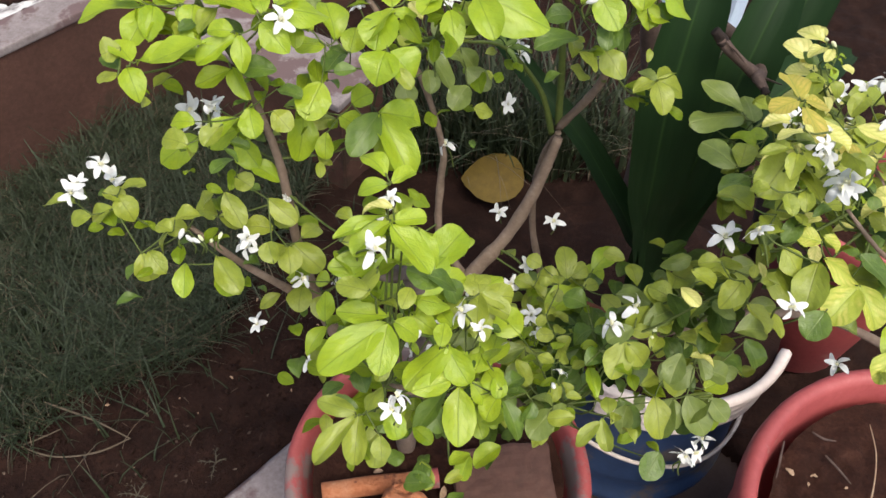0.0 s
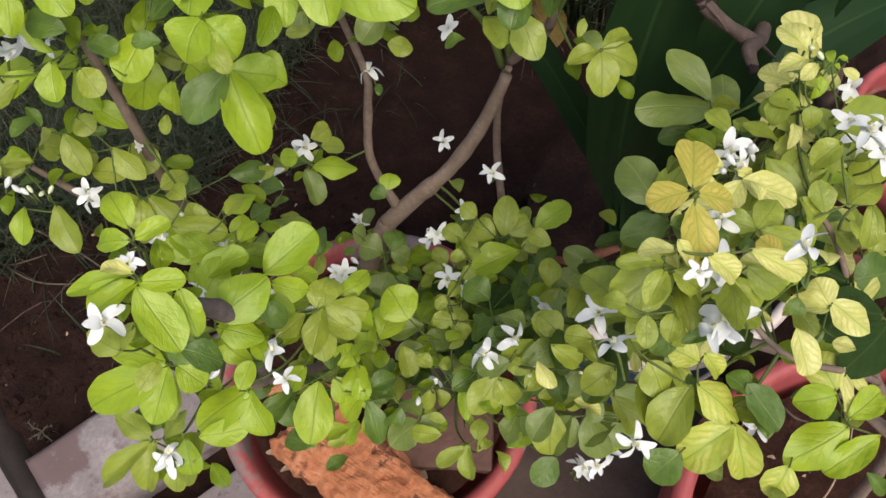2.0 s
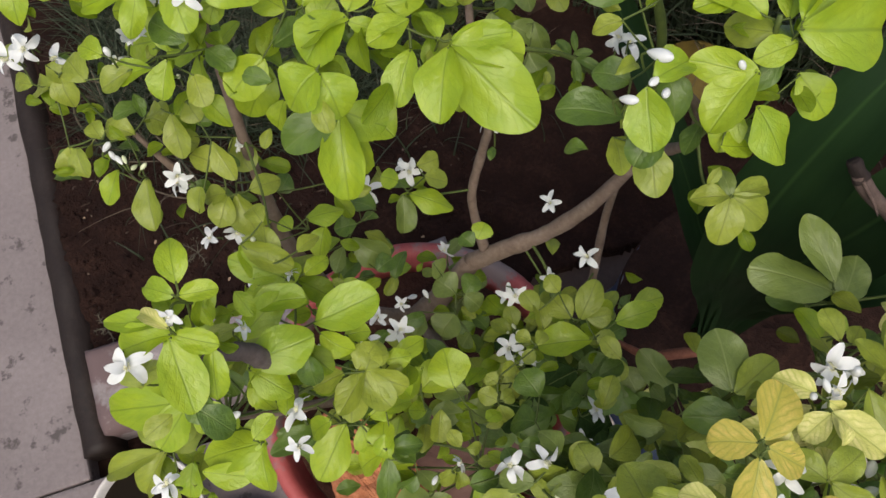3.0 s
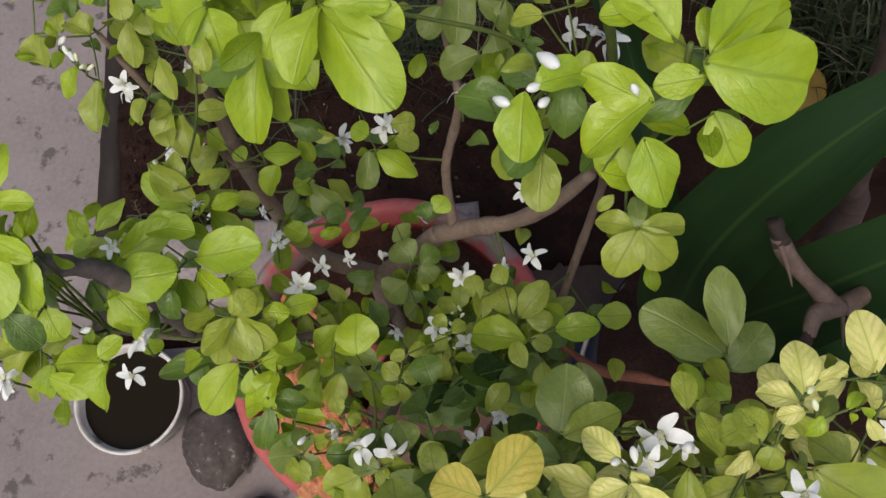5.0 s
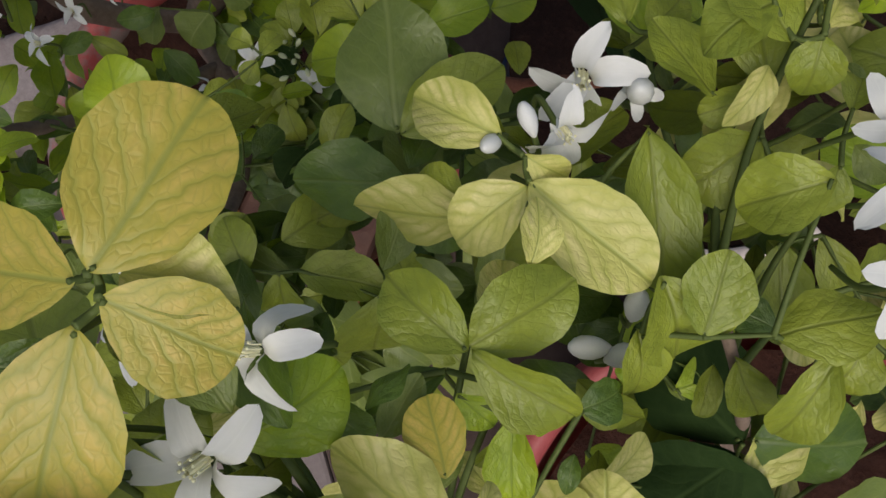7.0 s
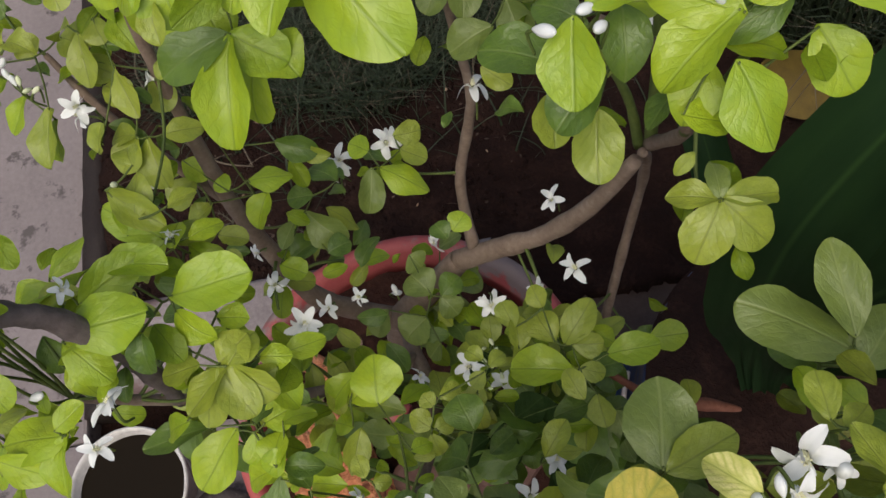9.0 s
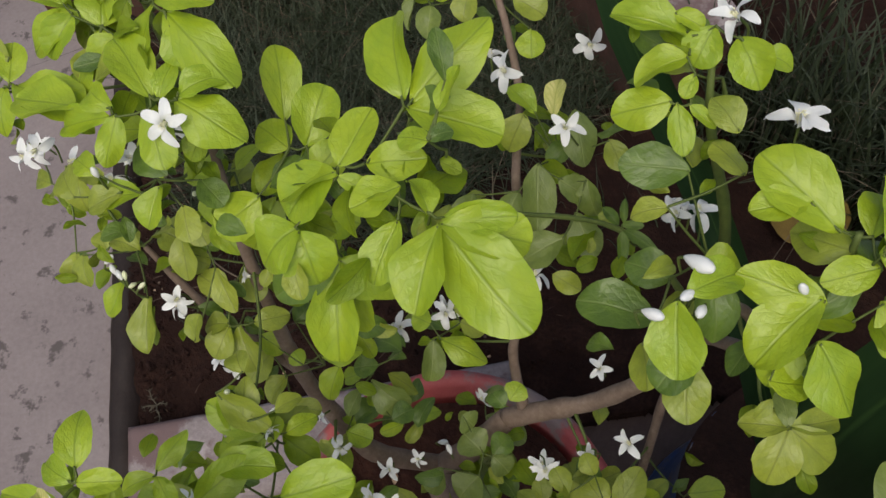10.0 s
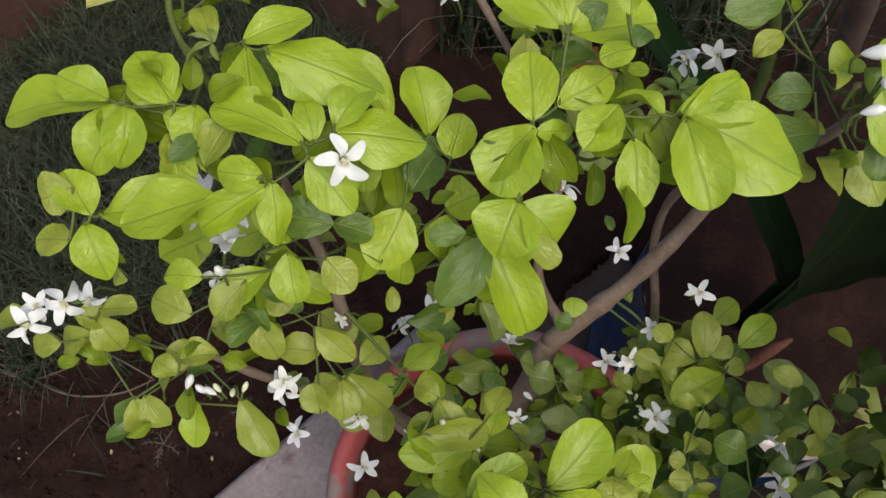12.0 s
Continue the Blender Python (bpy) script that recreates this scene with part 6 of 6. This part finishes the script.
spray(shrub_1, (-39, 584, 727), LIME, [(-39, 584, 747, -11, 593, 734, 27)])
spray(shrub_1, (129, 637, 817), LIME, [(129, 637, 837, 146, 615, 818, 26)])
spray(shrub_1, (130, 642, 818), LIME, [(130, 642, 838, 142, 665, 836, 20)])
spray(shrub_1, (144, 637, 795), GREEN, [(144, 637, 815, 141, 612, 802, 21)])
spray(shrub_1, (175, 675, 817), LIME, [(175, 675, 837, 167, 639, 823, 26)])
spray(shrub_1, (184, 661, 809), LIME, [(184, 661, 829, 213, 651, 810, 25)])
spray(shrub_1, (202, 659, 715), OLIVE, [(202, 659, 735, 181, 648, 733, 15)])
spray(shrub_1, (202, 659, 715), OLIVE, [(202, 659, 735, 210, 632, 722, 23)])
spray(shrub_1, (202, 659, 715), OLIVE, [(202, 659, 735, 231, 661, 722, 22)])
spray(shrub_1, (202, 659, 715), OLIVE, [(202, 659, 735, 220, 681, 729, 15)])
spray(shrub_1, (202, 659, 715), SAGE, [(202, 659, 735, 188, 673, 736, 11)])

blossom(shrub_1, (-27, 385, 815), 12)
blossom(shrub_1, (-10, 338, 699), 9)
blossom(shrub_1, (36, 413, 712), 10)
blossom(shrub_1, (48, 396, 716), 8)
blossom(shrub_1, (-149, 515, 646), 10)
blossom(shrub_1, (-149, 517, 655), 10)
blossom(shrub_1, (-153, 512, 530), 10)
blossom(shrub_1, (18, 697, 605), 11)
blossom(shrub_1, (-93, 636, 440), 10)
blossom(shrub_1, (-54, 670, 488), 9)
blossom(shrub_1, (84, 704, 494), 10)
blossom(shrub_1, (138, 655, 540), 10)
blossom(shrub_1, (118, 647, 475), 10)
blossom(shrub_1, (87, 623, 438), 10)
blossom(shrub_1, (133, 576, 434), 11)
blossom(shrub_1, (-3, 536, 474), 10)
blossom(shrub_1, (46, 504, 619), 10)
blossom(shrub_1, (6, 644, 408), 9)
blossom(shrub_2, (180, 470, 652), 11)
blossom(shrub_2, (162, 457, 643), 11)
blossom(shrub_2, (223, 461, 756), 11)
blossom(shrub_2, (228, 429, 799), 10)
blossom(shrub_2, (267, 434, 839), 11)
blossom(shrub_1, (260, 424, 469), 11)
blossom(shrub_2, (365, 455, 603), 10)
blossom(shrub_2, (247, 388, 774), 10)
blossom(shrub_2, (283, 573, 772), 13)
blossom(shrub_2, (285, 556, 787), 10)
blossom(shrub_2, (265, 469, 833), 11)
blossom(shrub_2, (264, 490, 842), 9)
blossom(shrub_2, (348, 574, 815), 11)
blossom(shrub_2, (345, 592, 793), 10)
blossom(shrub_2, (377, 676, 720), 10)
blossom(shrub_1, (-106, 562, 849), 10)
blossom(shrub_1, (-74, 765, 717), 10)
blossom(shrub_1, (-82, 810, 753), 9)
blossom(shrub_1, (-22, 802, 731), 10)
blossom(shrub_1, (76, 760, 862), 11)
blossom(shrub_1, (85, 760, 690), 11)
blossom(shrub_1, (79, 738, 628), 11)
blossom(shrub_1, (-287, 521, 697), 10)
blossom(shrub_1, (-286, 534, 694), 9)
blossom(shrub_1, (-168, 549, 769), 11)
blossom(shrub_2, (202, 545, 517), 11)
blossom(shrub_1, (129, 447, 577), 7)
blossom(shrub_1, (-171, 537, 762), 8)
blossom(shrub_1, (-7, 340, 714), 8)
blossom(shrub_1, (-17, 415, 830), 7)
blossom(shrub_1, (262, 424, 469), 11)
blossom(shrub_1, (273, 430, 471), 10)
blossom(shrub_1, (282, 441, 474), 10)
blossom(shrub_1, (-18, 437, 726), 6)
blossom(shrub_2, (272, 438, 841), 12)
blossom(shrub_2, (389, 644, 705), 13)
blossom(shrub_2, (251, 450, 862), 6)
blossom(shrub_2, (297, 469, 866), 10)
blossom(shrub_1, (45, 502, 619), 6)
blossom(shrub_1, (-94, 633, 439), 8)
blossom(shrub_2, (355, 559, 814), 10)
blossom(shrub_2, (257, 456, 850), 8)
blossom(shrub_1, (-71, 532, 492), 7)
blossom(shrub_1, (10, 556, 474), 7)
blossom(shrub_1, (80, 539, 442), 8)
blossom(shrub_2, (204, 518, 511), 10)
blossom(shrub_2, (296, 576, 770), 6)
blossom(shrub_1, (-31, 492, 665), 6)
blossom(shrub_2, (355, 580, 815), 8)
blossom(shrub_1, (-104, 510, 611), 9)
blossom(shrub_1, (-68, 627, 502), 13)
blossom(shrub_1, (-40, 656, 521), 11)
blossom(shrub_1, (-41, 521, 494), 10)
blossom(shrub_1, (7, 508, 501), 10)
blossom(shrub_1, (95, 613, 482), 11)
blossom(shrub_1, (-258, 540, 696), 10)
blossom(shrub_1, (-207, 599, 722), 15)
blossom(shrub_1, (-178, 600, 724), 13)
blossom(shrub_1, (90, 779, 663), 12)
blossom(shrub_1, (7, 635, 769), 6)
blossom(shrub_1, (-117, 558, 663), 6)
blossom(shrub_1, (-256, 525, 729), 11)
blossom(shrub_1, (-32, 727, 773), 10)
blossom(shrub_1, (13, 725, 756), 10)
blossom(shrub_1, (120, 780, 792), 15)
blossom(shrub_1, (91, 732, 732), 10)
blossom(shrub_1, (-106, 502, 482), 11)
blossom(shrub_1, (116, 563, 497), 11)

bud(shrub_1, (3, 392, 710), 7)
bud(shrub_1, (17, 457, 674), 5)
bud(shrub_1, (-52, 492, 707), 5)
bud(shrub_1, (107, 596, 445), 5)
bud(shrub_1, (113, 593, 443), 5)
bud(shrub_1, (105, 589, 442), 4)
bud(shrub_1, (116, 586, 440), 4)
bud(shrub_1, (197, 456, 639), 5)
bud(shrub_1, (199, 458, 640), 4)
bud(shrub_1, (196, 450, 637), 4)
bud(shrub_1, (-7, 595, 356), 8)
bud(shrub_2, (297, 577, 771), 10)
bud(shrub_2, (275, 544, 796), 6)
bud(shrub_2, (279, 552, 796), 6)
bud(shrub_2, (319, 519, 768), 9)
bud(shrub_2, (326, 521, 768), 9)
bud(shrub_2, (269, 455, 833), 6)
bud(shrub_2, (323, 533, 768), 9)
bud(shrub_2, (321, 622, 811), 5)
bud(shrub_2, (315, 626, 812), 5)
bud(shrub_1, (124, 626, 836), 8)
bud(shrub_1, (139, 640, 835), 7)
bud(shrub_1, (131, 642, 837), 7)
bud(shrub_1, (127, 655, 841), 11)
bud(shrub_1, (167, 672, 839), 6)
bud(shrub_1, (120, 428, 588), 6)
berry(shrub_2, (325, 546, 767), 9, (0.5, 0.3, 0.6))
berry(shrub_2, (329, 537, 767), 8, (0.5, 0.3, 0.6))
bud(shrub_1, (168, 691, 800), 5)
bud(shrub_1, (-192, 503, 668), 6)
bud(shrub_1, (-199, 506, 670), 7)
bud(shrub_1, (-187, 503, 666), 6)
bud(shrub_1, (114, 579, 457), 5)
bud(shrub_1, (121, 580, 455), 5)
bud(shrub_1, (121, 568, 454), 5)
bud(shrub_1, (130, 566, 451), 4)
bud(shrub_1, (110, 572, 457), 4)
bud(shrub_1, (131, 579, 452), 5)
bud(shrub_1, (20, 581, 450), 7)
bud(shrub_1, (-163, 531, 787), 6)
bud(shrub_1, (-189, 632, 880), 2)
bud(shrub_1, (-180, 631, 879), 2)
bud(shrub_1, (-176, 637, 881), 2)
bud(shrub_1, (-193, 632, 881), 2)
bud(shrub_1, (-174, 504, 666), 5)
bud(shrub_1, (-167, 507, 669), 5)
bud(shrub_1, (-183, 505, 667), 5)
bud(shrub_1, (-180, 575, 684), 5)


def undergrowth(shrub, tones, share, seed, drop):
    """The smaller leaves below the sprays, close to their stalks, joined."""
    rng = random.Random(seed)
    placed = {m.name: [] for m in tones}
    for base, size in NODES[shrub.name]:
        k = share * (1.3 if size > 0.02 else 0.7)
        while k > 0 and (k >= 1 or rng.random() < k):
            k -= 1
            p = base + Vector((rng.gauss(0, 0.011), rng.gauss(0, 0.011), -rng.uniform(0.004, drop)))
            a = rng.uniform(0, 6.28)
            L = rng.uniform(0.5, 0.95) * min(max(size, 0.018), 0.034)
            d = Vector((math.cos(a), math.sin(a), rng.uniform(-0.6, 0.2))) * L
            m = rng.choice(tones)
            n = UP + Vector((rng.gauss(0, 0.4), rng.gauss(0, 0.4), 0))
            placed[m.name].append((rng.choice(LEAVES[m.name]), facing(p, p + d, n, L, rng.uniform(0.5, 0.72))))
    for m in tones:
        if placed[m.name]:
            joined("foliage", placed[m.name], m, shrub)["kind"] = "stuff"


def thicket(shrub, places, n, spread, tones, seed):
    """Loose crowds of small leaves low in the shrub, with their twigs."""
    rng = random.Random(seed)
    for place in places:
        mid = Vector(place)
        holder = min(BOUGHS[shrub.name], key=lambda p: (p - mid).length)
        part("twig", tube([holder, holder.lerp(mid, 0.5) + Vector((0, 0, 0.01)), mid], [0.0018, 0.0014, 0.001], 6), TWIG, shrub)
        leaves = {m.name: [] for m in tones}
        for _ in range(n):
            p = mid + Vector((rng.gauss(0, spread), rng.gauss(0, spread), rng.gauss(0, spread * 0.6)))
            a, L = rng.uniform(0, 6.28), rng.uniform(0.018, 0.034)
            m = rng.choice(tones)
            d = Vector((math.cos(a), math.sin(a), rng.uniform(-0.5, 0.25)))
            leaves[m.name].append((rng.choice(LEAVES[m.name]), facing(p, p + d * L, UP + Vector((rng.gauss(0, 0.35), rng.gauss(0, 0.35), 0)), L, rng.uniform(0.55, 0.75))))
        for m in tones:
            if leaves[m.name]:
                joined("foliage", leaves[m.name], m, shrub)["kind"] = "stuff"


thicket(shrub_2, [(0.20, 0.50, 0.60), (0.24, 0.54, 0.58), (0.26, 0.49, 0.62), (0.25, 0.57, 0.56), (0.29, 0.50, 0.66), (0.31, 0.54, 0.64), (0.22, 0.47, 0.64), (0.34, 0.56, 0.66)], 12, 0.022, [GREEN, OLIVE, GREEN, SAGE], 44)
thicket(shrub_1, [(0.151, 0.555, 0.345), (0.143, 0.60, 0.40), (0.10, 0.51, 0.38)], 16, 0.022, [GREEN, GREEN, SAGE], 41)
thicket(shrub_1, [(0.053, 0.551, 0.42), (-0.012, 0.494, 0.42), (-0.034, 0.576, 0.44), (0.063, 0.494, 0.44), (0.038, 0.423, 0.44), (0.13, 0.64, 0.45), (0.09, 0.46, 0.46)], 9, 0.022, [LIME, OLIVE, GREEN], 42)
thicket(shrub_1, [(-0.046, 0.436, 0.50), (0.022, 0.471, 0.47), (0.038, 0.504, 0.44), (-0.08, 0.451, 0.57), (-0.037, 0.509, 0.466), (0.11, 0.56, 0.41), (0.07, 0.60, 0.40)], 11, 0.022, [LIME, LIME, OLIVE, GREEN], 43)
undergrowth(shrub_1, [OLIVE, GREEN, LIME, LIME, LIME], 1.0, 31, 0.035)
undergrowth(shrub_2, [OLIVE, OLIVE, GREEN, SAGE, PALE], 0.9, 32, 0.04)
